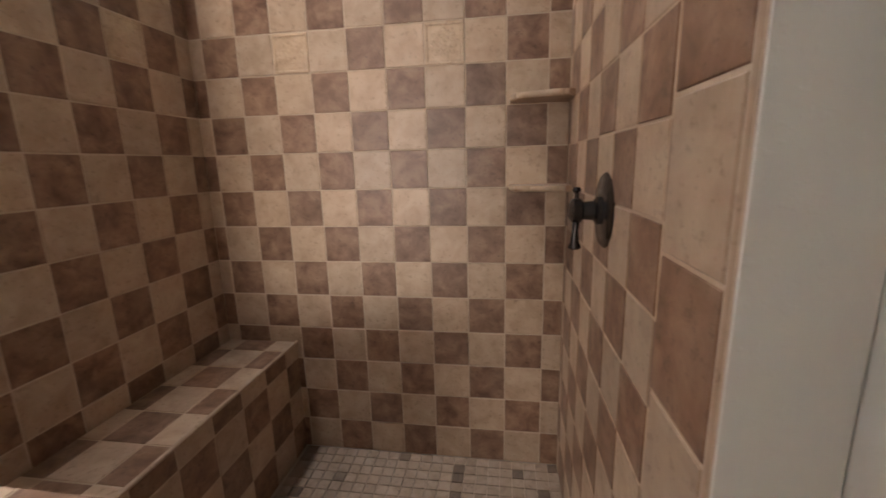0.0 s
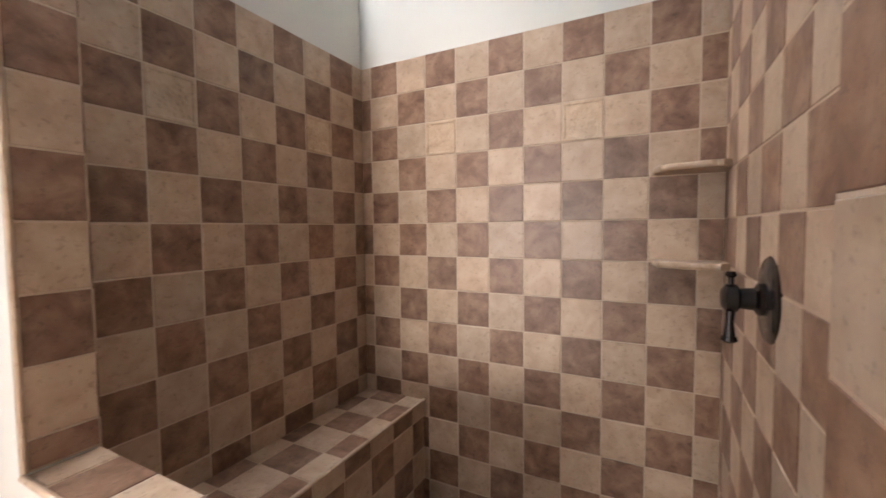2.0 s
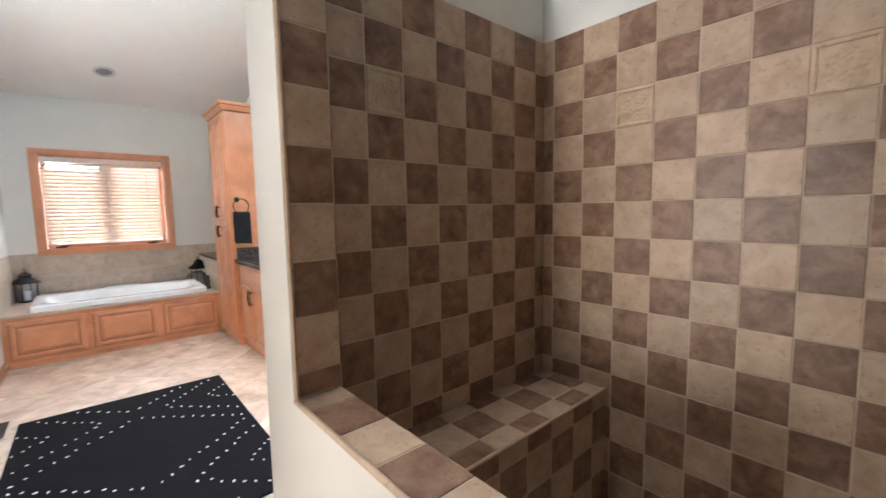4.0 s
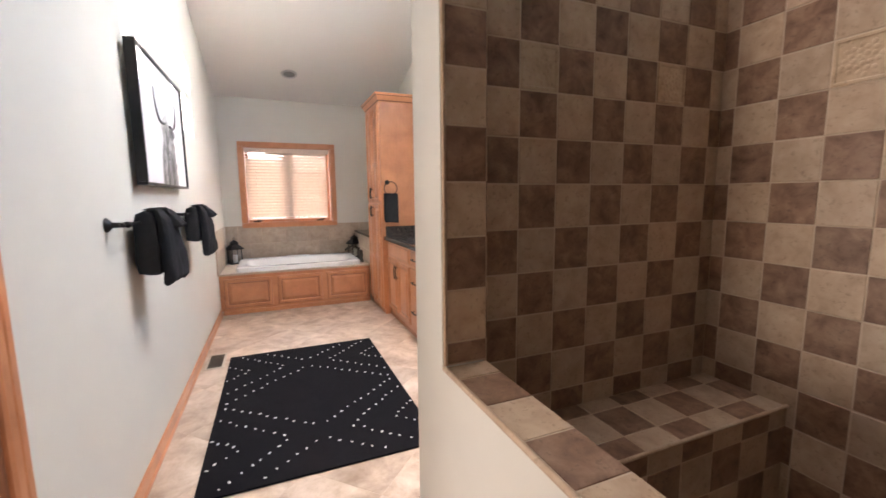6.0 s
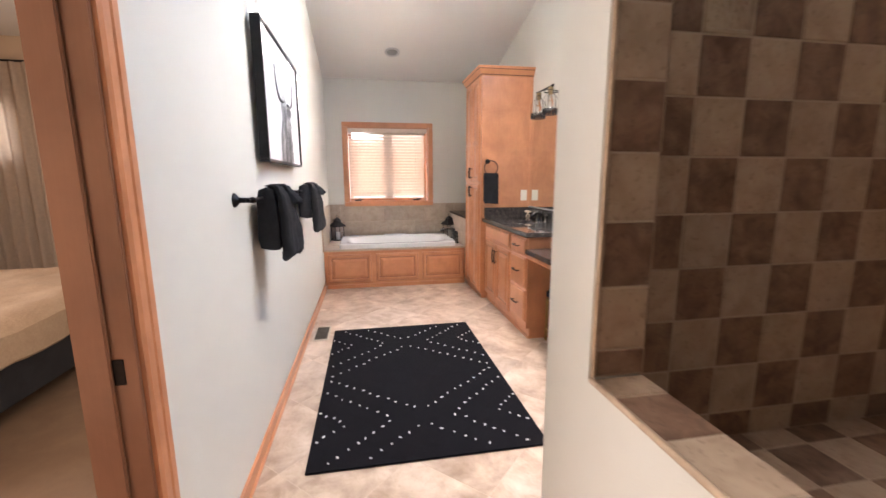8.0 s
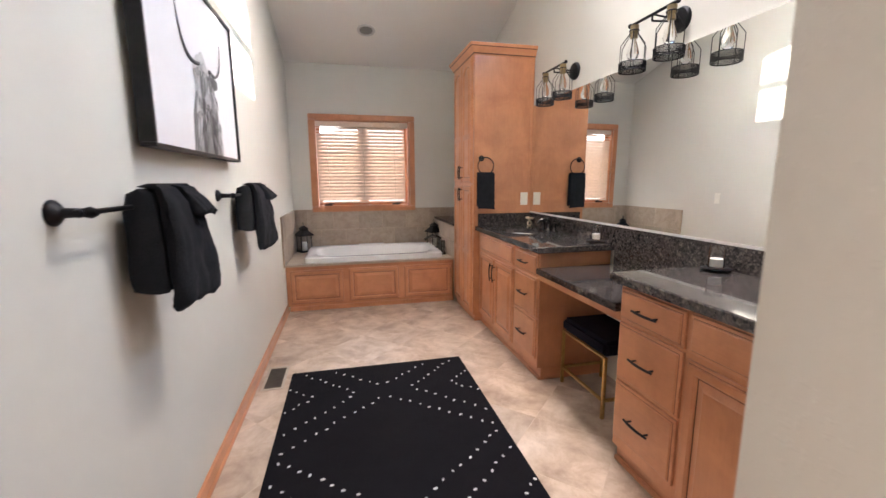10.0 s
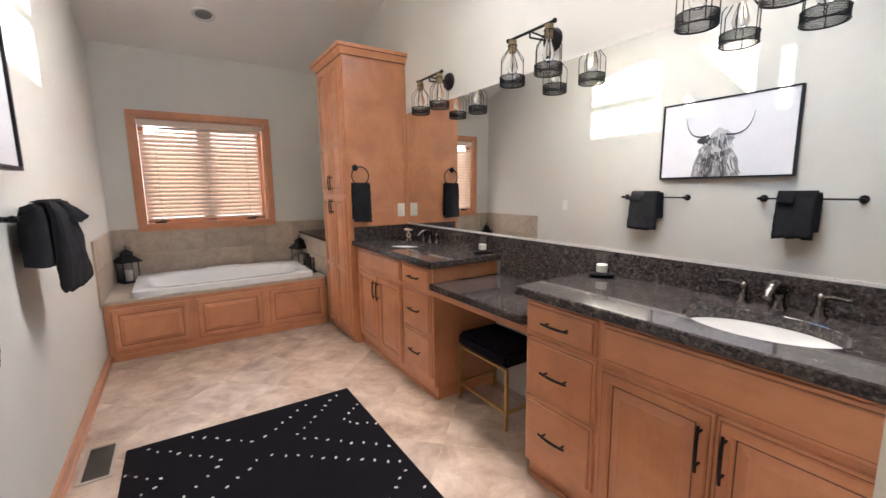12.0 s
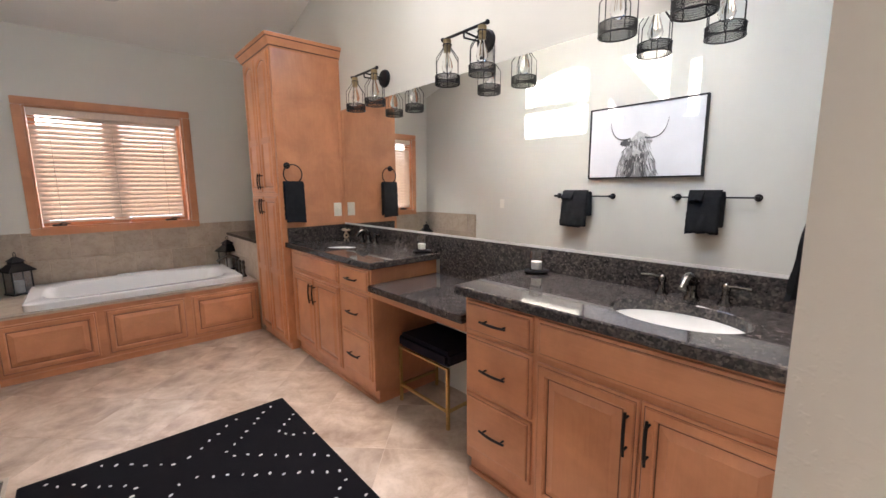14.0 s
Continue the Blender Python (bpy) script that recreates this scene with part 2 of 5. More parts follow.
CAN_DARK = surf("can_inside", (0.22, 0.225, 0.22), (0.30, 0.305, 0.30), 6, 0.4, 0.2)
ROPE = surf("cream_rope", (0.55, 0.42, 0.30), (0.68, 0.55, 0.42), 30, 0.8)

# ---- mesh helpers ----


def part(name, bm, material, parent=None, label="", smooth=False, at=(0, 0, 0)):
    """Links a bmesh as one mesh object; at: the place of its thing, taken off the coordinates."""
    if any(at):
        bmesh.ops.translate(bm, verts=bm.verts, vec=[-v for v in at])
    me = bpy.data.meshes.new(name)
    bmesh.ops.recalc_face_normals(bm, faces=bm.faces)
    if smooth:
        for f in bm.faces:
            f.smooth = True
        for e in bm.edges:
            if len(e.link_faces) == 2 and e.calc_face_angle(0) > 0.7:
                e.smooth = False
    bm.to_mesh(me)
    bm.free()
    for m in material if isinstance(material, (list, tuple)) else [material]:
        me.materials.append(m)
    ob = new(name, me)
    if parent:
        ob.parent = parent
    if label:
        ob["label"] = label
    return ob


def thing(name, at, label, category, group=""):
    ob = new(name)
    ob.empty_display_size = 0.1
    ob.location = at
    return tagged(ob, label, category, group)


def box(bm, x0, x1, y0, y1, z0, z1, bev=0.0, mat=0):
    m = Matrix.LocRotScale(((x0 + x1) / 2, (y0 + y1) / 2, (z0 + z1) / 2), None, (abs(x1 - x0), abs(y1 - y0), abs(z1 - z0)))
    r = bmesh.ops.create_cube(bm, size=1.0, matrix=m)
    fs = {f for v in r["verts"] for f in v.link_faces}
    for f in fs:
        f.material_index = mat
    if bev:
        es = list({e for v in r["verts"] for e in v.link_edges})
        bmesh.ops.bevel(bm, geom=es, offset=bev, segments=2, affect="EDGES", clamp_overlap=True)
    return bm


def abox(*a, **k):
    return box(bmesh.new(), *a, **k)


def loft(bm, rings, closed_ends=(True, True), mats=None, wrap=True):
    """Skins rings of equal length; wrap joins each ring's end to its start."""
    rows = [[bm.verts.new(p) for p in r] for r in rings]
    n = len(rows[0])
    for i, (a, b) in enumerate(zip(rows, rows[1:])):
        for j in range(n if wrap else n - 1):
            k = (j + 1) % n
            f = bm.faces.new((a[j], a[k], b[k], b[j]))
            if mats:
                f.material_index = mats[i]
    if closed_ends[0]:
        bm.faces.new(rows[0][::-1])
    if closed_ends[1]:
        f = bm.faces.new(rows[-1])
        if mats:
            f.material_index = mats[-1]
    return bm


def tube(bm, pts, r, seg=8, radii=None):
    """A round bar along pts."""
    pts = [Vector(p) for p in pts]
    rings, ref = [], None
    for i, p in enumerate(pts):
        d = (pts[min(i + 1, len(pts) - 1)] - pts[max(i - 1, 0)]).normalized()
        if ref is None:
            ref = d.orthogonal().normalized()
        ref = (ref - d * ref.dot(d)).normalized()
        side = d.cross(ref)
        rr = radii[i] if radii else r
        rings.append([p + rr * (math.cos(a) * ref + math.sin(a) * side) for a in [2 * math.pi * k / seg for k in range(seg)]])
    return loft(bm, rings)


def ring_tube(bm, centre, radius, r, axis="z", seg=24, tseg=6, squash=1.0):
    c = Vector(centre)
    rings = []
    for i in range(seg):
        a = 2 * math.pi * i / seg
        u = {"z": Vector((math.cos(a), math.sin(a) * squash, 0)), "x": Vector((0, math.cos(a), math.sin(a))), "y": Vector((math.cos(a), 0, math.sin(a)))}[axis]
        w = {"z": Vector((0, 0, 1)), "x": Vector((1, 0, 0)), "y": Vector((0, 1, 0))}[axis]
        rings.append([c + u * radius + r * (math.cos(b) * u.normalized() + math.sin(b) * w) for b in [2 * math.pi * k / tseg for k in range(tseg)]])
    rings.append(rings[0])
    loft(bm, rings, (False, False))
    bmesh.ops.remove_doubles(bm, verts=bm.verts, dist=1e-6)
    return bm


def lathe(bm, centre, profile, seg=20, axis="z", ends=(True, True)):
    """Turns (radius, height) pairs about an axis through centre."""
    c = Vector(centre)
    rings = []
    for r, h in profile:
        ring = []
        for k in range(seg):
            a = 2 * math.pi * k / seg
            u, w = r * math.cos(a), r * math.sin(a)
            ring.append(c + {"z": Vector((u, w, h)), "y": Vector((u, h, w)), "x": Vector((h, u, w))}[axis])
        rings.append(ring)
    return loft(bm, rings, ends)


def panel_rings(w, h, steps, arch=0.0, n=10):
    """Rings of a raised panel in the x-z plane, facing -y. steps: (inset, height, arched)."""
    out = []
    for inset, up, arched in steps:
        l, r, b, t = inset, w - inset, inset, h - inset
        side = t - (arch if arched else 0.0)
        pts = [(l, -up, b), (r, -up, b), (r, -up, side)]
        for i in range(1, n):
            s = i / n
            rise = math.sin(math.pi * s) ** 0.8 if arched else 0.0
            pts.append((r + (l - r) * s, -up, side + (arch * rise if arched else 0.0)))
        pts.append((l, -up, side))
        out.append(pts)
    return out


def door_mesh(w, h, stile=0.048, arch=0.0, th=0.02):
    steps = [(0, 0, 0), (0, th - 0.010, 0), (0.002, th - 0.008, 0), (0.009, th - 0.007, 0), (0.0115, th - 0.007, 0), (0.015, th, 0), (stile - 0.008, th, 1), (stile - 0.005, th - 0.003, 1),
             (stile - 0.001, th - 0.004, 1), (stile + 0.002, th - 0.011, 1), (stile + 0.0065, th - 0.011, 1), (stile + 0.011, th - 0.0095, 1), (stile + 0.034, th - 0.002, 1), (stile + 0.037, th, 1)]
    mats = [0, 0, 0, 1, 0, 0, 0, 0, 0, 1, 0, 0, 0, 0]
    return loft(bmesh.new(), panel_rings(w, h, steps, arch), mats=mats)


def drawer_mesh(w, h, th=0.02):
    steps = [(0, 0, 0), (0, th - 0.010, 0), (0.002, th - 0.008, 0), (0.011, th - 0.007, 0), (0.0135, th - 0.007, 0), (0.015, th - 0.002, 0), (0.018, th, 0)]
    return loft(bmesh.new(), panel_rings(w, h, steps), mats=[0, 0, 0, 1, 0, 0, 0])


def pull(name, parent, m, length):
    """Arched bar pull, along local x, standing off -y."""
    bm = bmesh.new()
    n = 10
    pts = [((i / n - 0.5) * length, -0.024 - 0.007 * math.sin(math.pi * i / n), 0) for i in range(n + 1)]
    tube(bm, pts, 0.0055, 8, [0.0048 + 0.0012 * math.sin(math.pi * i / n) for i in range(n + 1)])
    for s in (-0.36, 0.36):
        tube(bm, [(s * length, 0.001, 0), (s * length, -0.028, 0)], 0.004, 8)
    ob = part(name, bm, BLACK, parent, "black arched bar pull", True)
    ob.matrix_basis = m
    return ob


def prism_wall(bm, axis, a0, a1, t0, t1, z0, top, holes=()):
    """A wall along axis (x or y) from a0 to a1, thickness t0 to t1, from z0 up to top(a0), with holes (from, to, low, high)."""
    cuts = sorted({a0, a1, *(v for h in holes for v in h[:2])})
    for u, v in zip(cuts, cuts[1:]):
        spans, low = [], z0
        for h in sorted((h for h in holes if h[0] <= u and v <= h[1]), key=lambda h: h[2]):
            if h[2] > low:
                spans.append((low, low, h[2], h[2]))
            low = h[3]
        spans.append((low, low, top(u), top(v)))
        for lu, lv, hu, hv in spans:
            quad = []
            for a, lo, hi in ((u, lu, hu), (v, lv, hv)):
                for t in (t0, t1):
                    for z in (lo, hi):
                        p = (a, t, z) if axis == "x" else (t, a, z)
                        quad.append(bm.verts.new(p))
            a, b, c, d, e, f, g, h = quad
            for face in ((a, b, d, c), (e, g, h, f), (a, e, f, b), (c, d, h, g), (a, c, g, e), (b, f, h, d)):
                bm.faces.new(face)
    bmesh.ops.remove_doubles(bm, verts=bm.verts, dist=1e-5)
    return bm


def structure(name, bm, material, label, smooth=False):
    return tagged(part(name, bm, material, smooth=smooth), label, name.split("_")[0], kind="structure")

# ---- the large structure ----
LEFT, FAR, BACK, END = -0.74, -6.33, 1.602, 0.285
SH_L, SH_R, SH_B, SH_FLOOR = -1.29, 0.27, 1.70, -0.015
FRONT0, FRONT1 = 0.335, 0.472
DOOR0, DOOR1, DOORH = -1.305, -0.49, 2.04


def roof(x):
    return 2.71 + 0.28 * (x - FAR)


def level(z):
    return lambda a: z


bm = abox(FAR - 0.15, -1.30, LEFT - 0.12, BACK + 0.1, -0.12, -0.0010)
box(bm, -1.30, END + 0.1, LEFT - 0.12, FRONT0 + 0.05, -0.12, -0.0010)
structure("floor", bm, F_GROUT, "grouted bed under diagonal stone-look floor tiles")
# ceiling openings added out of view to let the fill lamps in
FILL_HOLE = (-3.25, -2.45, 0.58, 1.48)
FILL_HOLE2 = (-1.97, -1.33, 0.67, 1.43)
bm = bmesh.new()
for xa, xb, ya, yb in ((FAR - 0.15, FILL_HOLE[0], LEFT - 0.17, BACK + 0.35), (FILL_HOLE[1], FILL_HOLE2[0], LEFT - 0.17, BACK + 0.35), (FILL_HOLE2[1], END + 0.15, LEFT - 0.17, BACK + 0.35),
                       (FILL_HOLE2[0], FILL_HOLE2[1], LEFT - 0.17, FILL_HOLE2[2]), (FILL_HOLE2[0], FILL_HOLE2[1], FILL_HOLE2[3], BACK + 0.35),
                       (FILL_HOLE[0], FILL_HOLE[1], LEFT - 0.17, FILL_HOLE[2]), (FILL_HOLE[0], FILL_HOLE[1], FILL_HOLE[3], BACK + 0.35)):
    loft(bm, [[(x, y, roof(x) + d) for x, y in ((xa, ya), (xb, ya), (xb, yb), (xa, yb))] for d in (0, 0.12)])
structure("ceiling", bm, CEIL, "sloping pale vaulted ceiling with two added fill-light openings")
# added shafts that keep the sun out and narrow the fill light
for k, (xa, xb, ya, yb) in enumerate((FILL_HOLE, FILL_HOLE2)):
    bm = bmesh.new()
    for a in ((xa - 0.06, xa, ya - 0.06, yb + 0.06), (xb, xb + 0.06, ya - 0.06, yb + 0.06), (xa, xb, ya - 0.06, ya), (xa, xb, yb, yb + 0.06)):
        box(bm, *a, roof(xa) + 0.10, roof(xb) + 1.05)
    structure("skylight_curb_%d" % (k + 1), bm, CEIL, "pale painted shaft of the skylight")
structure("wall_towel", prism_wall(bmesh.new(), "x", FAR - 0.15, END + 0.15, LEFT - 0.118, LEFT, 0, lambda x: roof(x) - 0.002, [(DOOR0, DOOR1, 0, DOORH)]), PAINT,
          "white painted wall with door opening")
WIN = (-0.45, 0.70, 1.02, 2.07)
structure("wall_window", prism_wall(bmesh.new(), "y", LEFT, BACK, FAR - 0.15, FAR, 0, level(roof(FAR) - 0.002), [WIN]), PAINT, "white painted wall with a window over the tub")
CLEAR = [(-3.56, -2.71, 2.74, 3.07), (-3.56, -2.71, 3.10, 3.475), (-2.52, -1.92, 2.80, 3.46), (-1.80, -1.67, 2.76, 3.30)]
structure("wall_mirror", prism_wall(bmesh.new(), "x", FAR - 0.15, -1.39, BACK, BACK + 0.13, 0, lambda x: roof(x) - 0.002, CLEAR), PAINT,
          "white painted wall with high clerestory windows above the vanity mirror")
structure("wall_end", prism_wall(bmesh.new(), "y", LEFT, BACK + 0.23, END, END + 0.13, 0, level(4.55)), PAINT, "white painted end wall")
structure("wall_partition", prism_wall(bmesh.new(), "y", FRONT1, BACK + 0.23, -1.387, SH_L - 0.012, 0, level(2.66)), PAINT, "white painted wall between vanity and shower")
structure("wall_column", abox(-1.387, -1.152, FRONT0, FRONT1, 0, 2.66), PAINT, "white painted wall end beside the shower")
structure("wall_pony", abox(-1.152, -0.42, FRONT0, FRONT1 - 0.006, 0, 0.846), PAINT, "white half-height shower wall")
structure("wall_jamb", box(abox(0.202, END - 0.002, FRONT0, FRONT1, 0, roof(0.2) - 0.01), 0.1925, 0.202, FRONT0, FRONT0 + 0.0035, 0, roof(0.2) - 0.01), PAINT, "white painted wall end at the shower opening")
structure("wall_shower_back", prism_wall(bmesh.new(), "x", -1.46, END, SH_B + 0.010, SH_B + 0.11, -0.1, lambda x: roof(x) - 0.003), PAINT, "white painted wall above the shower tiles")
structure("wall_shower_valve", abox(SH_R + 0.010, END - 0.002, FRONT1, SH_B + 0.01, -0.1, roof(0.2) - 0.02), PAINT, "white painted wall above the valve-side tiles")

# bedroom beyond the door
structure("bedroom_floor", abox(FAR - 0.1, 1.5, -5.0, LEFT - 0.118, -0.10, 0.0), CARPET, "brown carpet of the bedroom beyond the door")
structure("bedroom_ceiling", abox(FAR - 0.1, 1.5, -5.0, LEFT - 0.17, 3.04, 3.14), CEIL, "flat bedroom ceiling")
structure("wall_bedroom_far", prism_wall(bmesh.new(), "y", -5.0, LEFT - 0.118, FAR - 0.15, FAR, 0, level(3.05), [(-4.9, -4.43, 1.64, 2.25)]), BED_PAINT, "bedroom wall with a curtained window")
# the opening here is made up, only to pass the fill lamp
structure("wall_bedroom_side", prism_wall(bmesh.new(), "x", FAR, 1.5, -5.1, -5.0, 0, level(3.05), [(-2.5, -0.4, 0.8, 2.2)]), BED_PAINT, "bedroom side wall with an added unseen fill-light opening")
structure("wall_bedroom_near", prism_wall(bmesh.new(), "y", -5.0, LEFT - 0.118, 1.5, 1.6, 0, level(3.05)), BED_PAINT, "plain bedroom end wall")

# baseboards
bb = bmesh.new()
for x0, x1, y0, y1, z1 in ((-5.36, DOOR0 - 0.087, LEFT, LEFT + 0.013, 0.085), (-5.36, DOOR0 - 0.087, LEFT, LEFT + 0.022, 0.02)):
    box(bb, x0, x1, y0 + 0.0005, y1, 0.002, z1, 0.004)
structure("baseboard", bb, WOOD_H, "honey-stained wooden baseboard along the wall")
structure("baseboard_end", abox(DOOR1 + 0.09, END - 0.001, LEFT + 0.0005, LEFT + 0.013, 0.002, 0.085, bev=0.004), WOOD_H, "honey-stained wooden baseboard beside the door")

# door frame
fr = tagged(new("door_frame"), "reddish stained wooden door frame with black strike plate", "door frame", kind="structure")
fr.location = (DOOR0, LEFT, 0)
AT = (DOOR0, LEFT, 0)
for x0, x1 in ((DOOR0 - 0.014, DOOR0 + 0.004), (DOOR1 - 0.004, DOOR1 + 0.014)):
    part("jamb", abox(x0, x1, LEFT - 0.120, LEFT + 0.002, 0, DOORH + 0.012, bev=0.002), OAK, fr, at=AT)
part("head", abox(DOOR0, DOOR1, LEFT - 0.120, LEFT + 0.002, DOORH - 0.004, DOORH + 0.014), OAK, fr, at=AT)
part("door_stop", abox(DOOR0 + 0.004, DOOR0 + 0.016, LEFT - 0.120, LEFT - 0.050, 0, DOORH - 0.004, bev=0.003), OAK, fr, at=AT)
part("door_stop", abox(DOOR1 - 0.016, DOOR1 - 0.004, LEFT - 0.120, LEFT - 0.050, 0, DOORH - 0.004, bev=0.003), OAK, fr, at=AT)
part("strike_plate", abox(DOOR0 + 0.004, DOOR0 + 0.0065, LEFT - 0.056, LEFT - 0.026, 0.868, 0.932, bev=0.001), BLACK, fr, "black strike plate", at=AT)
for side, (x0, x1) in (("casing", (DOOR0 - 0.085, DOOR0 - 0.006)), ("casing", (DOOR1 + 0.006, DOOR1 + 0.085))):
    bm = bmesh.new()
    prof = [(0, 0.0), (0, 0.012), (0.008, 0.017), (0.03, 0.017), (0.034, 0.013), (0.04, 0.013), (0.045, 0.018), (0.07, 0.018), (0.079, 0.012), (0.079, 0.0)]
    rings = [[(x0 + u , LEFT + 0.0005 + v, z) for u, v in prof] for z in (0, DOORH + 0.07)]
    part(side, loft(bm, rings), WOOD_V, fr, "golden stained moulded casing", at=AT)
part("casing", abox(DOOR0 - 0.085, DOOR1 + 0.085, LEFT + 0.0005, LEFT + 0.019, DOORH + 0.072, DOORH + 0.15, bev=0.004), OAK, fr, at=AT)

# window over the tub
win = tagged(new("window_1"), "wooden casement window with lowered slatted blind", "window", kind="structure")
WAT = (FAR, 0.125, 0.96)
win.location = WAT
y0, y1, z0, z1 = -0.515, 0.767, 0.957, 2.134
for n, a in (("casing", (FAR + 0.0005, FAR + 0.02, y0, y1, z1 - 0.065, z1)), ("casing", (FAR + 0.0005, FAR + 0.02, y0, y1, z0, z0 + 0.065)),
             ("casing", (FAR + 0.0005, FAR + 0.02, y0, y0 + 0.065, z0 + 0.067, z1 - 0.067)), ("casing", (FAR + 0.0005, FAR + 0.02, y1 - 0.065, y1, z0 + 0.067, z1 - 0.067))):
    part(n, abox(*a, bev=0.005), WOOD_Y if a[3] - a[2] > 0.5 else WOOD_V, win, at=WAT)
for a in ((WIN[0], WIN[0] + 0.014, WIN[2], WIN[3]), (WIN[1] - 0.014, WIN[1], WIN[2], WIN[3])):
    part("window_frame", abox(FAR - 0.15, FAR - 0.002, a[0], a[1], a[2], a[3]), WOOD_V, win, at=WAT)
for a in ((WIN[2], WIN[2] + 0.014), (WIN[3] - 0.014, WIN[3])):
    part("window_frame", abox(FAR - 0.15, FAR - 0.002, WIN[0] + 0.015, WIN[1] - 0.015, a[0], a[1]), WOOD_Y, win, at=WAT)
ymid = (WIN[0] + WIN[1]) / 2
for ya, yb in ((WIN[0] + 0.016, ymid - 0.012), (ymid + 0.012, WIN[1] - 0.016)):
    bm = bmesh.new()
    wa, wb = 0.05, 0.05
    for a in ((ya, ya + wa, WIN[2] + 0.0135, WIN[3] - 0.016), (yb - wb, yb, WIN[2] + 0.0135, WIN[3] - 0.016)):
        box(bm, FAR - 0.12, FAR - 0.085, *a, bev=0.004)
    for a in ((WIN[2] + 0.0135, WIN[2] + 0.066), (WIN[3] - 0.066, WIN[3] - 0.016)):
        box(bm, FAR - 0.12, FAR - 0.085, ya + wa + 0.001, yb - wb - 0.001, *a, bev=0.004)
    sash = part("sash", bm, WOOD_V, win, at=WAT)
    pane = part("pane", abox(FAR - 0.105, FAR - 0.100, ya + wa - 0.001, yb - wb + 0.001, WIN[2] + 0.064, WIN[3] - 0.064), GLASS, sash, at=WAT)
    pane.visible_shadow = False
    bm = bmesh.new()
    yc = ya + (0.11 if ya < 0 else 0.39)
    box(bm, FAR - 0.075, FAR - 0.035, yc - 0.05, yc + 0.05, WIN[2] + 0.0135, WIN[2] + 0.032, 0.004)
    tube(bm, [(FAR - 0.05, yc, WIN[2] + 0.03), (FAR - 0.03, yc + 0.02, WIN[2] + 0.045), (FAR - 0.03, yc + 0.075, WIN[2] + 0.035)], 0.006)
    part("crank", bm, BLACK, win, "dark window crank", True, at=WAT)
part("mullion", abox(FAR - 0.123, FAR - 0.081, ymid - 0.014, ymid + 0.014, WIN[2] + 0.015, WIN[3] - 0.015), WOOD_V, win, at=WAT)

blind = thing("window_blind", (FAR - 0.04, 0.1, 1.05), "tan wooden slatted blind lowered and closed inside the window", "blind")
BAT = (FAR - 0.04, 0.1, 1.05)
BY0, BY1 = WIN[0] + 0.018, WIN[1] - 0.055
part("headrail", abox(FAR - 0.062, FAR - 0.012, BY0, WIN[1] - 0.018, WIN[3] - 0.075, WIN[3] - 0.016, bev=0.004), SLAT, blind, at=BAT)
for i in range(22):
    z = WIN[3] - 0.092 - i * 0.0412
    rings = []
    for k in range(9):
        y = BY0 + (BY1 - BY0) * k / 8
        tilt = radians(60.5 - (40 * max(0.0, 1 - k / 4) if i < 2 else 0))
        dx, dz = 0.0245 * math.cos(tilt), 0.0245 * math.sin(tilt)
        bow = 0.0028
        ring = [(-dx, dz), (-dx * 0.4 + bow * 0.6, dz * 0.4 + bow), (dx * 0.4 + bow * 0.6, -dz * 0.4 + bow), (dx, -dz), (dx * 0.4 + bow * 0.2, -dz * 0.4 - 0.0005), (-dx * 0.4 + bow * 0.2, dz * 0.4 - 0.0005)]
        rings.append([(FAR - 0.040 + u, y, z + v) for u, v in ring])
    part("slat", loft(bmesh.new(), rings), SLAT, blind, at=BAT)
part("bottom_rail", abox(FAR - 0.055, FAR - 0.025, BY0, BY1, 1.066, 1.084, bev=0.003), SLAT, blind, at=BAT)
for yc in (BY0 + 0.13, (BY0 + BY1) / 2 + 0.02, BY1 - 0.13):
    bm = bmesh.new()
    tube(bm, [(FAR - 0.0155, yc, 1.09), (FAR - 0.0155, yc, WIN[3] - 0.05)], 0.0015, 5)
    part("ladder_cord", bm, CORD, blind, at=BAT)

# high windows
for i, (xa, xb, za, zb) in enumerate(CLEAR):
    w = tagged(new("window_%d" % (i + 2)), "high fixed clerestory window pane in white wall", "window", kind="structure")
    w.location = ((xa + xb) / 2, BACK + 0.07, za)
    pn = part("pane", abox(xa - 0.003, xb + 0.003, BACK + 0.088, BACK + 0.094, za - 0.003, zb + 0.003), GLASS, w, at=w.location)
    pn.visible_shadow = False
    # corner pieces added out of view to trim the sun patch's top corners
    if i == 1:
        for name, tri in (("patch_trimmer", [(xa, zb), (xa, zb - 0.115), (xa + 0.60, zb)]), ("patch_trimmer", [(xb, zb), (xb - 0.20, zb), (xb - 0.045, zb - 0.06), (xb, zb - 0.14)])):
            part(name, loft(bmesh.new(), [[(px, y, pz) for px, pz in tri] for y in (BACK + 0.03, BACK + 0.085)]), PAINT, w, "added unseen corner piece that trims the sun patch", at=w.location)
# unseen shape added outside to cut the light of the middle pane
structure("dormer_outside", loft(bmesh.new(), [[(-1.90, y, -0.2), (-1.66, y, -0.2), (-1.66, y, 3.02), (-1.83, y, 3.21), (-2.29, y, 3.745), (-2.45, y, 3.60), (-2.23, y, 3.25), (-2.09, y, 3.03), (-1.90, y, 2.75)] for y in (2.2, 2.3)]), PAINT, "unseen painted shape added outside to cut the sun patch")

# ---- shower ----
P = 0.1575
ROWS = [SH_FLOOR + P * i for i in range(15)]
_tiles = {}


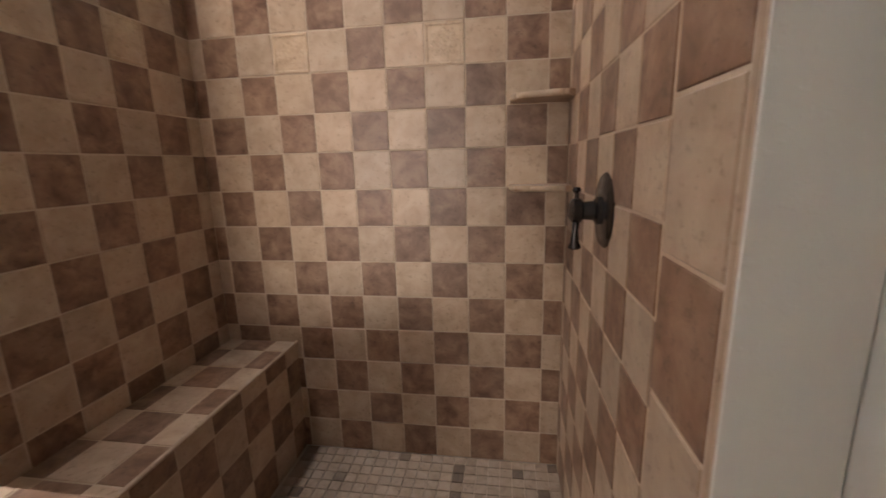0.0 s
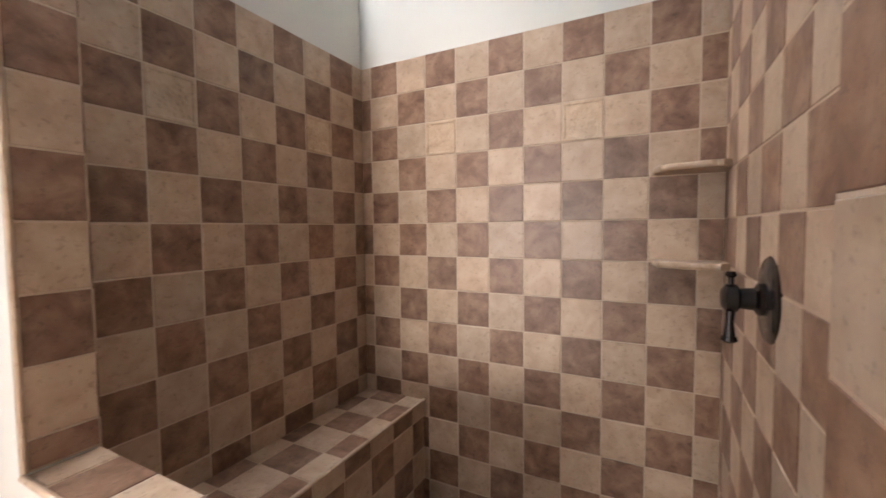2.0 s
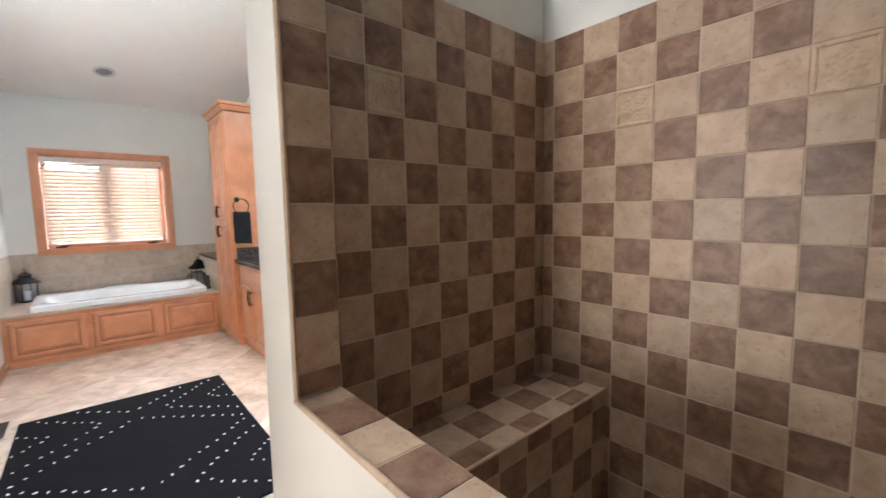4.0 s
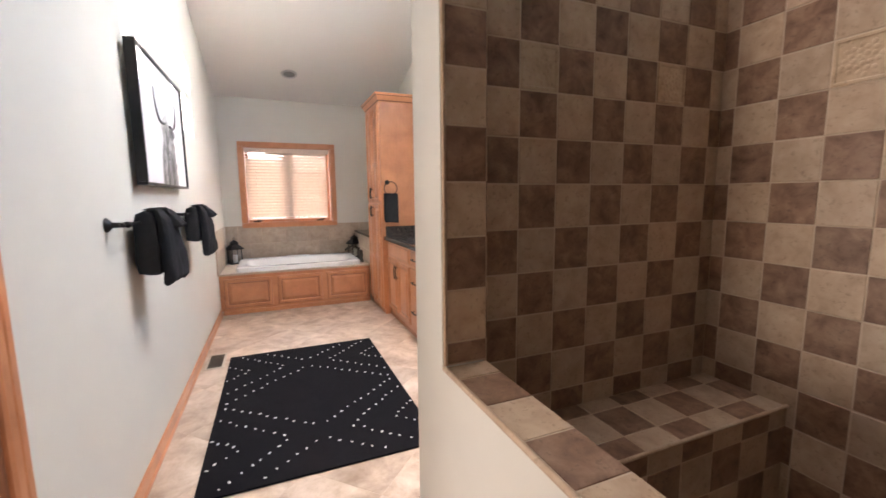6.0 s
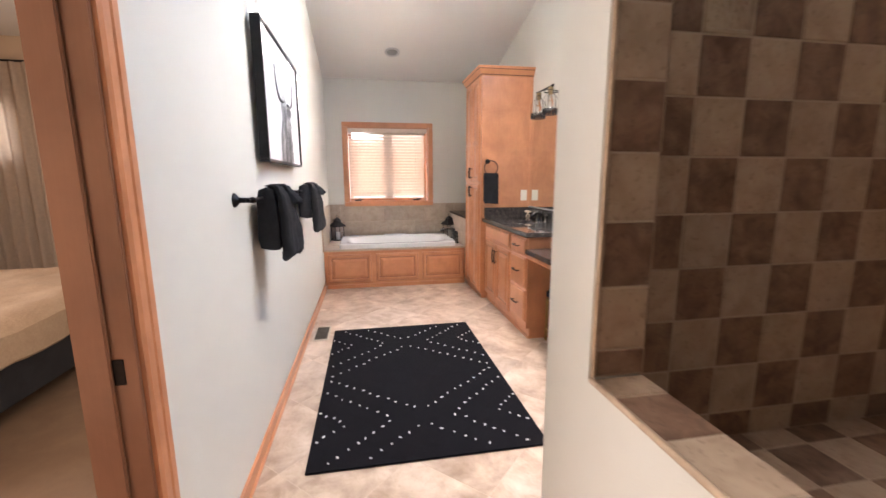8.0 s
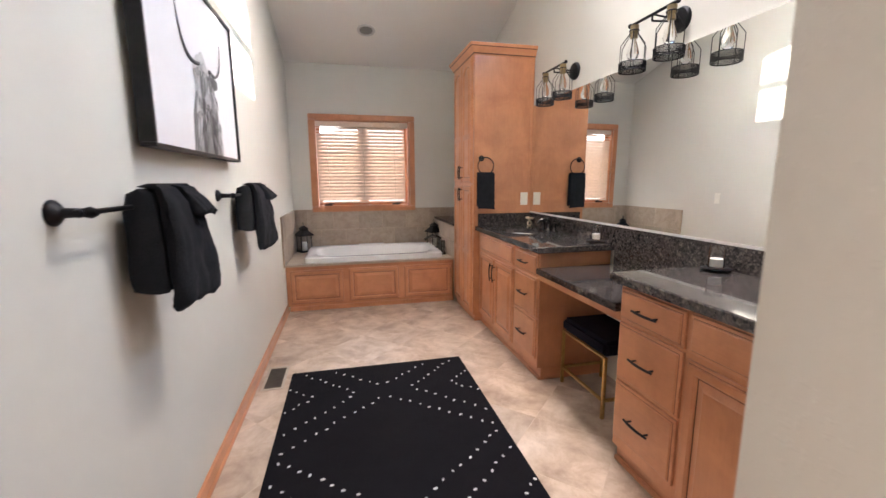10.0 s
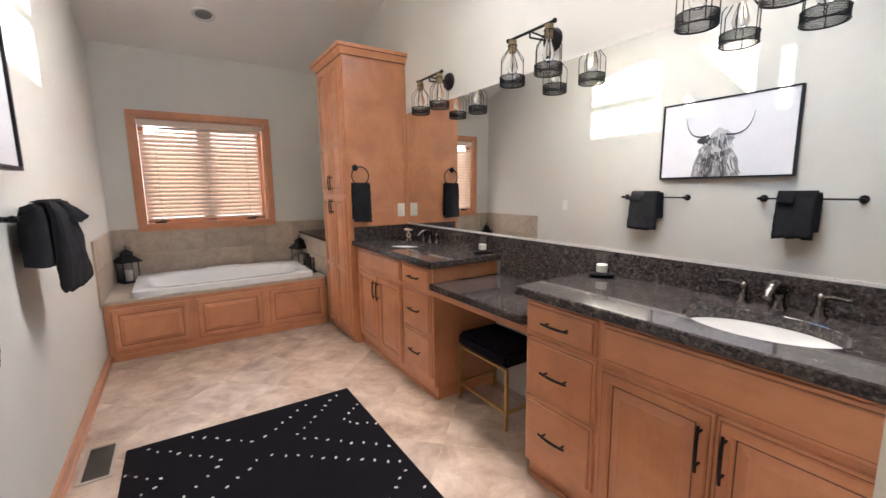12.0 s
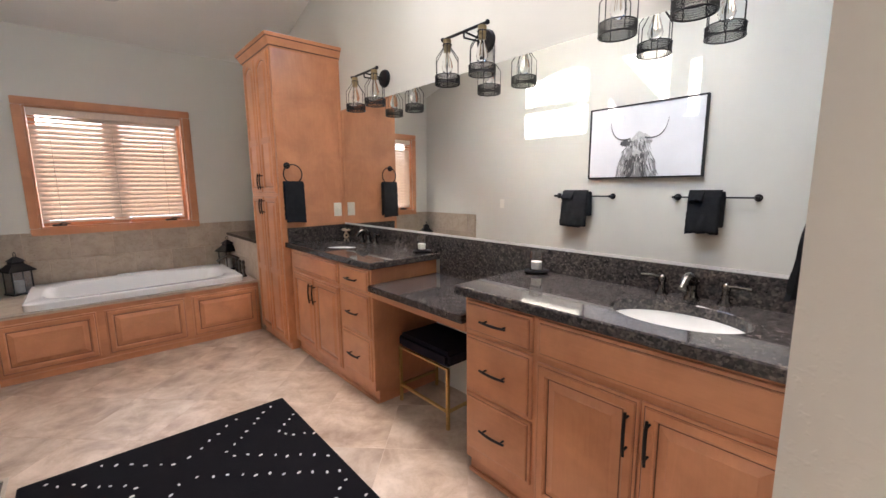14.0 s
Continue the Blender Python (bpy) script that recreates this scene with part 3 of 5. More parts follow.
def tile_mesh(w, h, mat, th=0.0042, bev=0.0016):
    key = (round(w, 3), round(h, 3), mat.name, th)
    if key not in _tiles:
        bm = bmesh.new()
        rings = [[(s * (w / 2 - i), t * (h / 2 - i), z) for s, t in ((-1, -1), (1, -1), (1, 1), (-1, 1))] for i, z in ((0, 0), (0, th - bev), (bev, th))]
        loft(bm, rings, (False, True))
        me = bpy.data.meshes.new("tile")
        bm.to_mesh(me)
        bm.free()
        me.materials.append(mat)
        _tiles[key] = me
    return _tiles[key]


RELIEF = None


def relief_mesh(size):
    """Tile with a raised border and a modelled scroll field."""
    bm = bmesh.new()
    h = size / 2
    rings = [[(s * (h - i), t * (h - i), z) for s, t in ((-1, -1), (1, -1), (1, 1), (-1, 1))] for i, z in ((0, 0), (0, 0.005), (0.002, 0.007), (0.010, 0.007), (0.013, 0.0035))]
    loft(bm, rings, (False, True))
    for k in range(26):
        a = k * 2.399
        r = 0.011 * math.sqrt(k)
        if r > h - 0.02:
            continue
        lathe(bm, (r * math.cos(a), r * math.sin(a), 0.003), [(0.0095, 0), (0.007, 0.0016), (0.003, 0.0022)], 6, ends=(False, True))
    me = bpy.data.meshes.new("relief_tile")
    bm.to_mesh(me)
    bm.free()
    me.materials.append(T_DECO)
    return me


def basis(o, u, v):
    u, v = Vector(u), Vector(v)
    n = u.cross(v)
    return Matrix(((u.x, v.x, n.x, o[0]), (u.y, v.y, n.y, o[1]), (u.z, v.z, n.z, o[2]), (0, 0, 0, 1)))


rnd = random.Random(5)


def lay(parent, o, u, v, ub, vb, dark, gap=0.005, th=0.0042, special=()):
    """Tiles in the rectangle grid ub x vb on the plane through o; dark(i, j) picks the colour."""
    global RELIEF
    m0 = basis(o, u, v)
    for i, (a, b) in enumerate(zip(ub, ub[1:])):
        for j, (c, d) in enumerate(zip(vb, vb[1:])):
            w, h = abs(b - a) - gap, abs(d - c) - gap
            if w < 0.008 or h < 0.008:
                continue
            if (i, j) in special:
                RELIEF = RELIEF or relief_mesh(P - gap)
                me, nm = RELIEF, "relief_tile"
            else:
                me, nm = tile_mesh(w, h, T_DARK if dark(i, j) else T_LIGHT, th), "tile"
            ob = new(nm, me)
            ob.parent = parent
            ob.matrix_basis = m0 @ pose((a + b) / 2, (c + d) / 2, rnd.uniform(-0.0006, 0.0006), rnd.uniform(-0.25, 0.25), rnd.uniform(-0.25, 0.25), rnd.uniform(-0.15, 0.15))


def bullnose(parent, p0, p1, r=0.009, mat=None):
    bm = bmesh.new()
    tube(bm, [p0, p1], r, 10)
    part("edge_trim", bm, mat or T_LIGHT, parent, smooth=True)


TOP = ROWS[-1]
# backing beds of grout, one under each tiled face
g_back = structure("wall_tile_back", abox(SH_L - 0.008, SH_R + 0.008, SH_B - 0.0017, SH_B + 0.0095, SH_FLOOR, TOP - 0.003), GROUT, "checkered brown and tan shower wall tiles")
g_left = structure("wall_tile_bench", abox(SH_L - 0.0115, SH_L + 0.0017, FRONT1 + 0.002, SH_B + 0.001, SH_FLOOR, TOP - 0.003), GROUT, "checkered brown and tan shower wall tiles above the bench")
g_right = structure("wall_tile_valve", abox(SH_R - 0.0017, SH_R + 0.0095, FRONT1 + 0.002, SH_B + 0.001, SH_FLOOR, TOP - 0.003), GROUT, "checkered brown and tan shower wall tiles behind the valve")
g_pl = structure("wall_tile_column", abox(-1.1515, -1.1402, FRONT0 + 0.004, FRONT1, 0.86, TOP - 0.003), GROUT, "stacked tiles on the shower wall end")
g_pr = structure("wall_tile_jamb", abox(0.1913, 0.2015, FRONT0 + 0.004, FRONT1 + 0.004, SH_FLOOR, TOP - 0.003), GROUT, "stacked tiles on the shower opening end")
g_plb = structure("wall_tile_return", abox(SH_L + 0.002, -1.1425, FRONT1 + 0.0005, FRONT1 + 0.004, SH_FLOOR, TOP - 0.003), GROUT, "tiled return beside the half wall")

# ---- things in the bathroom ----


def raised(name, parent, x, z, w, h, y, at, arch=0.0, label="", vertical=True):
    ob = part(name, door_mesh(w, h, arch=arch), [WOOD_V if vertical else WOOD_H, GLAZE], parent, label)
    ob.location = (x - at[0], y - at[1], z - at[2])
    return ob


def front(name, parent, x, z, w, h, y, at):
    ob = part(name, drawer_mesh(w, h), [WOOD_H, GLAZE], parent)
    ob.location = (x - at[0], y - at[1], z - at[2])
    return ob


FACE = 1.09


def sink_base(at, x0, x1, xd0, xd1, drawers, label):
    """Vanity cabinet: doors under a false front between xd0 and xd1, a bank of three drawers in drawers."""
    c = thing("vanity_cabinet", at, label, "vanity cabinet")
    bm = abox(x0, x1, FACE, BACK - 0.002, 0.088, 0.720, bev=0.002)
    for a in ((x0, x1, FACE, FACE + 0.02), (x0, x0 + 0.018, FACE + 0.0205, BACK - 0.002), (x1 - 0.018, x1, FACE + 0.0205, BACK - 0.002)):
        box(bm, *a, 0.7195, 0.876)
    part("body", bm, WOOD_V, c, at=at)
    bm = bmesh.new()
    box(bm, x0 + 0.002, x1 - 0.002, FACE + 0.03, BACK - 0.004, 0.0, 0.087)
    box(bm, x0 + 0.002, x1 - 0.002, FACE + 0.014, FACE + 0.029, 0.0, 0.022, 0.004)
    part("plinth", bm, WOOD_H, c, at=at)
    front("false_front", c, xd0, 0.712, xd1 - xd0, 0.143, FACE, at)
    half = (xd1 - xd0 - 0.006) / 2
    for k in (0, 1):
        xs = xd0 + k * (half + 0.006)
        d = raised("door", c, xs, 0.105, half, 0.58, FACE, at)
        pull("handle", d, pose(half - 0.03 if k == 0 else 0.03, -0.02, 0.465, 0, 90, 0), 0.15)
    for z, h in ((0.712, 0.143), (0.434, 0.264), (0.148, 0.272)):
        d = front("drawer", c, drawers[0], z, drawers[1] - drawers[0], h, FACE, at)
        pull("handle", d, pose((drawers[1] - drawers[0]) / 2, -0.02, h / 2, 0, 0, 0), 0.14)
    return c


V1 = sink_base((-4.03, 1.09, 0), -4.633, -3.395, -4.575, -3.805, (-3.768, -3.413), "honey maple vanity cabinet beside the tall linen cabinet")
V2 = sink_base((-2.03, 1.09, 0), -2.592, -1.389, -2.198, -1.42, (-2.58, -2.222), "honey maple vanity cabinet beside the shower wall")


def slab_hole(x0, x1, y0, y1, z0, z1, cx, cy, a, b, n=48):
    """Counter slab with eased edges and an oval cut-out."""
    def rect(i):
        pts = []
        for k in range(n):
            t = 2 * math.pi * k / n
            dx, dy = math.cos(t), math.sin(t)
            s = min(((x1 - i - cx) / dx if dx > 1e-9 else (x0 + i - cx) / dx if dx < -1e-9 else 9), ((y1 - i - cy) / dy if dy > 1e-9 else (y0 + i - cy) / dy if dy < -1e-9 else 9))
            pts.append([cx + dx * s, cy + dy * s])
        for px, py in ((x0 + i, y0 + i), (x1 - i, y0 + i), (x1 - i, y1 - i), (x0 + i, y1 - i)):
            k = min(range(n), key=lambda q: (pts[q][0] - px) ** 2 + (pts[q][1] - py) ** 2)
            pts[k] = [px, py]
        return pts

    def oval(e):
        return [(cx + (a + e) * math.cos(2 * math.pi * k / n), cy + (b + e) * math.sin(2 * math.pi * k / n)) for k in range(n)]

    rings = [[(*p, z0) for p in oval(0)], [(*p, z0) for p in rect(0.004)], [(*p, z0 + 0.004) for p in rect(0)], [(*p, z1 - 0.005) for p in rect(0)], [(*p, z1) for p in rect(0.005)],
             [(*p, z1) for p in oval(0.003)], [(*p, z1 - 0.003) for p in oval(0)], [(*p, z0) for p in oval(0)]]
    bm = loft(bmesh.new(), rings, (False, False))
    bmesh.ops.remove_doubles(bm, verts=bm.verts, dist=1e-5)
    return bm


SINKS = ((-4.17, 1.31, 0.21, 0.155), (-1.805, 1.305, 0.215, 0.155))
CT0, CT1 = 0.8765, 0.918


def counter(name, bm, at, label):
    c = thing(name, at, label, "countertop")
    part("slab", bm, GRANITE, c, at=at)
    return c


C1 = counter("countertop", slab_hole(-4.632, -3.34, 1.045, BACK - 0.001, CT0, CT1, *SINKS[0]), (-4.03, 1.3, CT0), "polished dark granite countertop with undermount sink hole")
part("backsplash", abox(-4.632, -3.34, BACK - 0.024, BACK - 0.001, CT1, 1.032, bev=0.002), GRANITE, C1, at=(-4.03, 1.3, CT0))
part("side_splash", abox(-4.632, -4.611, 1.07, BACK - 0.025, CT1, 1.032, bev=0.002), GRANITE, C1, at=(-4.03, 1.3, CT0))
C2 = counter("countertop", slab_hole(-2.625, -1.389, 1.045, BACK - 0.001, CT0, CT1, *SINKS[1]), (-2.03, 1.3, CT0), "polished dark granite countertop beside the shower wall")
part("backsplash", abox(-2.625, -1.389, BACK - 0.024, BACK - 0.001, CT1, 1.032, bev=0.002), GRANITE, C2, at=(-2.03, 1.3, CT0))
DK = counter("desk_top", abox(-3.394, -2.593, 1.06, BACK - 0.001, 0.738, 0.776, bev=0.004), (-3.0, 1.3, 0.738), "lower dark granite makeup counter between two vanities")
part("backsplash", abox(-3.339, -2.626, BACK - 0.022, BACK - 0.001, 0.776, 1.032, bev=0.002), GRANITE, DK, at=(-3.0, 1.3, 0.738))
part("apron", abox(-3.394, -2.593, 1.085, 1.105, 0.695, 0.7375, bev=0.002), WOOD_H, DK, "maple apron rail", at=(-3.0, 1.3, 0.738))


def basin(cx, cy, a, b):
    at = (cx, cy, CT0)
    s = thing("sink", at, "white china oval undermount sink in the granite", "sink")
    bm = bmesh.new()
    prof = [(1.12, -0.001), (1.0, -0.001), (0.97, -0.03), (0.88, -0.075), (0.7, -0.115), (0.4, -0.135), (0.12, -0.14)]
    rings = [[(cx + a * k * math.cos(t), cy + b * k * math.sin(t), CT0 + z) for t in [2 * math.pi * i / 40 for i in range(40)]] for k, z in prof]
    part("bowl", loft(bm, rings, (False, True)), CHINA, s, smooth=True, at=at)
    part("drain", lathe(bmesh.new(), (cx, cy, CT0 - 0.139), [(0.024, 0), (0.022, 0.003), (0.012, 0.002)], 16), PEWTER, s, "metal drain", True, at=at)


def faucet(cx, cy, spread=0.10):
    at = (cx, cy, CT1)
    f = thing("faucet", at, "dark pewter widespread faucet with two lever handles", "faucet")
    bm = bmesh.new()
    lathe(bm, at, [(0.027, 0), (0.026, 0.008), (0.019, 0.016), (0.016, 0.035), (0.018, 0.055), (0.013, 0.066)], 16)
    pts = [(cx, cy + 0.004 - 0.115 * s, CT1 + 0.045 + 0.048 * math.sin(math.pi * (0.12 + 0.80 * s))) for s in [i / 12 for i in range(13)]]
    tube(bm, pts, 0.013, 12, [0.021 - 0.007 * i / 12 for i in range(13)])
    part("spout", bm, PEWTER, f, smooth=True, at=at)
    for s in (-1, 1):
        bm = bmesh.new()
        hx = cx + s * spread
        lathe(bm, (hx, cy, CT1), [(0.025, 0), (0.024, 0.007), (0.015, 0.016), (0.012, 0.045), (0.016, 0.062), (0.012, 0.074), (0.004, 0.08)], 16)
        tube(bm, [(hx, cy, CT1 + 0.066), (hx + s * 0.035, cy - 0.004, CT1 + 0.072), (hx + s * 0.078, cy - 0.008, CT1 + 0.070)], 0.006, 8, [0.008, 0.006, 0.0075])
        part("lever_handle", bm, PEWTER, f, smooth=True, at=at)


for s in SINKS:
    basin(*s)
faucet(-4.15, 1.535)
faucet(-1.832, 1.54, 0.108)

mir = thing("wall_mirror_glass", (-3.07, BACK, 1.03), "wide frameless vanity mirror resting on the backsplash", "mirror")
part("glass", loft(bmesh.new(), [[(x, BACK - 0.001, 1.0455), (x, BACK - 0.012, 1.0455), (x, BACK - 0.007, 2.004), (x, BACK - 0.001, 2.004)] for x in (-4.629, -1.389)]), MIRROR, mir, at=(-3.07, BACK, 1.03))
part("channel", abox(-4.629, -1.389, BACK - 0.016, BACK - 0.001, 1.0325, 1.045), GLINT_METAL, mir, "metal channel with a bright reflection put into its colour", at=(-3.07, BACK, 1.03))

# tall linen cabinet
TX0, TX1, TY = -5.305, -4.635, 1.03
TAT = (-5.02, TY, 0)
tall = thing("linen_cabinet", TAT, "tall honey maple linen cabinet with crown moulding beside the tub", "cabinet")
part("body", abox(TX0, TX1, TY, BACK - 0.002, 0.06, 2.44, bev=0.002), WOOD_V, tall, at=TAT)
part("plinth", abox(TX0 + 0.01, TX1 - 0.004, TY + 0.02, BACK - 0.004, 0, 0.06), WOOD_H, tall, at=TAT)
dw = (TX1 - TX0 - 0.075) / 2
for k in (0, 1):
    xs = TX0 + 0.035 + k * (dw + 0.005)
    for z, h, arch, hz in ((1.31, 1.09, 0.05, 0.10), (0.08, 1.21, 0.0, 1.12)):
        d = raised("door", tall, xs, z, dw, h, TY, TAT, arch)
        part("rail", abox(0.05, dw - 0.05, -0.0215, -0.010, (0.40 if arch else 0.55), (0.40 if arch else 0.55) + 0.05, bev=0.003), WOOD_H, d)
        pull("handle", d, pose(dw - 0.025 if k == 0 else 0.025, -0.02, hz, 0, 90, 0), 0.13)
bm = bmesh.new()
prof = [(0, 2.408), (0.006, 2.418), (0.014, 2.425), (0.020, 2.440), (0.038, 2.472), (0.044, 2.478), (0.050, 2.496), (0.050, 2.502), (0.0, 2.502)]
rings = [[(TX0 - u, BACK - 0.002, z), (TX0 - u, TY - u, z), (TX1 + u, TY - u, z), (TX1 + u, BACK - 0.002, z)] for u, z in prof]
part("scribe_trim", abox(TX1 + 0.0005, TX1 + 0.0055, BACK - 0.034, BACK - 0.013, 1.04, 2.405, bev=0.002), WOOD_V, tall, at=TAT)
part("crown", loft(bm, rings, mats=[0, 1, 0, 0, 1, 0, 0, 0, 0]), [WOOD_H, GLAZE], tall, "stepped crown moulding", at=TAT)

ring = thing("towel_ring", (TX1, 1.10, 1.53), "black metal towel ring on the cabinet side", "towel ring")
RA = (TX1, 1.10, 1.53)
bm = lathe(bmesh.new(), (TX1 + 0.0005, 1.10, 1.53), [(0.026, 0), (0.026, 0.006), (0.012, 0.012), (0.010, 0.035), (0.006, 0.04)], 16, "x")
part("mount", bm, BLACK, ring, smooth=True, at=RA)
part("ring", ring_tube(bmesh.new(), (TX1 + 0.035, 1.132, 1.462), 0.075, 0.005, "x"), BLACK, ring, smooth=True, at=RA)


def hung_cloth(bm, axis_pts, half_w, front_len, back_len, thick, bar_r, along, out, seed, ripple=0.006, n=14, m=30, flare=0.012, scallop=0.006):
    """Cloth folded over a bar: along runs with the bar, out points away from the wall."""
    along, out, c = Vector(along), Vector(out), Vector(axis_pts)
    up = Vector((0, 0, 1))
    path = []
    for i in range(m + 1):
        s = i / m
        if s < 0.42:
            k = s / 0.42
            path.append((-bar_r - 0.002, -back_len * (1 - k), -1))
        elif s < 0.58:
            a = math.pi * (1 - (s - 0.42) / 0.16)
            path.append((bar_r * 1.2 * math.cos(a), bar_r * 1.2 * math.sin(a), 0))
        else:
            k = (s - 0.58) / 0.42
            path.append((bar_r + 0.002 + flare * k ** 0.7, -front_len * k, 1))
    outer, inner = [], []
    for i, (o, z, side) in enumerate(path):
        a, b = path[max(i - 1, 0)], path[min(i + 1, m)]
        t = Vector((b[0] - a[0], b[1] - a[1]))
        t = t.normalized() if t.length > 0 else Vector((1, 0))
        no, nz = -t.y, t.x
        ro, ri = [], []
        for j in range(n + 1):
            q = j / n * 2 - 1
            wob = ripple * noise.noise(Vector((q * 2.2 + seed, z * 9 + seed, side * 3.0))) * (0.4 + abs(z) * 4)
            edge = scallop * math.sin(z * 150 + seed) if abs(q) > 0.99 else 0
            sag = 0.02 * noise.noise(Vector((q * 1.5, seed, 4.0))) if i in (0, m) else 0
            p = c + along * (half_w * q + edge) + out * (o + wob) + up * (z + sag)
            fat = thick * (0.8 + 0.4 * abs(noise.noise(Vector((q * 7, z * 22, seed + 7)))))
            ro.append(p + (out * no + up * nz) * fat)
            ri.append(p)
        outer.append(ro)
        inner.append(ri)
    loops = [o + i[::-1] for o, i in zip(outer, inner)]
    return loft(bm, loops)


cloth = thing("hand_towel", (TX1 + 0.035, 1.132, 1.39), "black hand towel hanging through the towel ring", "towel")
part("cloth", hung_cloth(bmesh.new(), (TX1 + 0.035, 1.132, 1.388), 0.078, 0.31, 0.29, 0.010, 0.008, (0, 1, 0), (1, 0, 0), 3.1, scallop=0.002), TOWEL, cloth, smooth=True, at=(TX1 + 0.035, 1.132, 1.39))

PX = -1.387
ring2 = thing("towel_ring", (PX, 1.07, 1.56), "black metal towel ring on the white partition wall", "towel ring")
RB = (PX, 1.07, 1.56)
part("mount", lathe(bmesh.new(), (PX - 0.0005, 1.07, 1.56), [(0.026, 0), (0.026, -0.006), (0.012, -0.012), (0.010, -0.035), (0.006, -0.04)], 16, "x"), BLACK, ring2, smooth=True, at=RB)
part("ring", ring_tube(bmesh.new(), (PX - 0.035, 1.10, 1.49), 0.075, 0.005, "x"), BLACK, ring2, smooth=True, at=RB)
cloth2 = thing("hand_towel", (PX - 0.035, 1.10, 1.42), "black hand towel with scalloped edge on the partition ring", "towel")
part("cloth", hung_cloth(bmesh.new(), (PX - 0.035, 1.10, 1.418), 0.075, 0.345, 0.32, 0.012, 0.009, (0, -1, 0), (-1, 0, 0), 8.4, flare=0.045, scallop=0.008), TOWEL, cloth2, smooth=True, at=(PX - 0.035, 1.10, 1.42))
ol = thing("wall_outlet", (-4.79, LEFT, 1.15), "white wall outlet plate on the painted wall", "outlet")
part("plate", abox(-4.826, -4.754, LEFT + 0.0005, LEFT + 0.006, 1.092, 1.208, bev=0.002), PLASTIC, ol, at=(-4.79, LEFT, 1.15))
for zc in (1.125, 1.175):
    part("socket", abox(-4.805, -4.775, LEFT + 0.006, LEFT + 0.0085, zc - 0.017, zc + 0.017, bev=0.001), PLASTIC, ol, at=(-4.79, LEFT, 1.15))

for x, y in ((TX1, 1.525),):
    sw = thing("wall_switch", (x, y, 1.165), "ivory wall switch plate on the cabinet side", "switch")
    part("plate", abox(x + 0.0005, x + 0.006, y - 0.036, y + 0.036, 1.105, 1.222, bev=0.002), PLASTIC, sw, at=(x, y, 1.165))
    part("toggle", abox(x + 0.006, x + 0.013, y - 0.010, y + 0.022, 1.125, 1.165, bev=0.003), PLASTIC, sw, at=(x, y, 1.165))

# towel bars and art on the opposite wall
def plush(outline, cx, half, zc, seed, flare, scallop, n=26):
    """Thick cloth with the given section (out from the bar, up), run along the bar with soft ends, folds and a wavy hem."""
    pts = []
    for (a, b), (c, d) in zip(outline, outline[1:] + outline[:1]):
        k = max(1, int(math.hypot(c - a, d - b) / 0.012))
        pts += [(a + (c - a) * i / k, b + (d - b) * i / k) for i in range(k)]
    mo, mz = sum(p[0] for p in pts) / len(pts), sum(p[1] for p in pts) / len(pts)
    low = min(p[1] for p in pts)
    rings = []
    for i in range(n + 1):
        q = 2 * i / n - 1
        end = 1 - 0.55 * max(0.0, (abs(q) - 0.86) / 0.14) ** 2
        ring = []
        for o, z in pts:
            so = mo + (o - mo) * end
            drop = max(0.0, min(1.0, (0.03 - z) / (0.03 - low)))
            w = noise.noise(Vector((q * 2.6 + seed, z * 11, o * 14))) * 0.010 + noise.noise(Vector((q * 9 + seed, z * 40, o * 50))) * 0.0025
            x = cx + half * q * (1 + 0.04 * noise.noise(Vector((z * 8, seed, q)))) + (scallop * math.copysign(abs(math.sin(z * 105 + seed)), q) if abs(q) > 0.8 else 0)
            hem = scallop * 0.35 * math.sin(q * 16 + seed) * drop ** 4 + 0.014 * noise.noise(Vector((q * 1.7, seed, 3.0))) * drop
            ring.append((x, LEFT + 0.062 + so + w * (0.3 + drop) + flare * drop * (0.5 - 0.5 * q), zc + z + hem))
        rings.append(ring)
    return loft(bmesh.new(), rings)


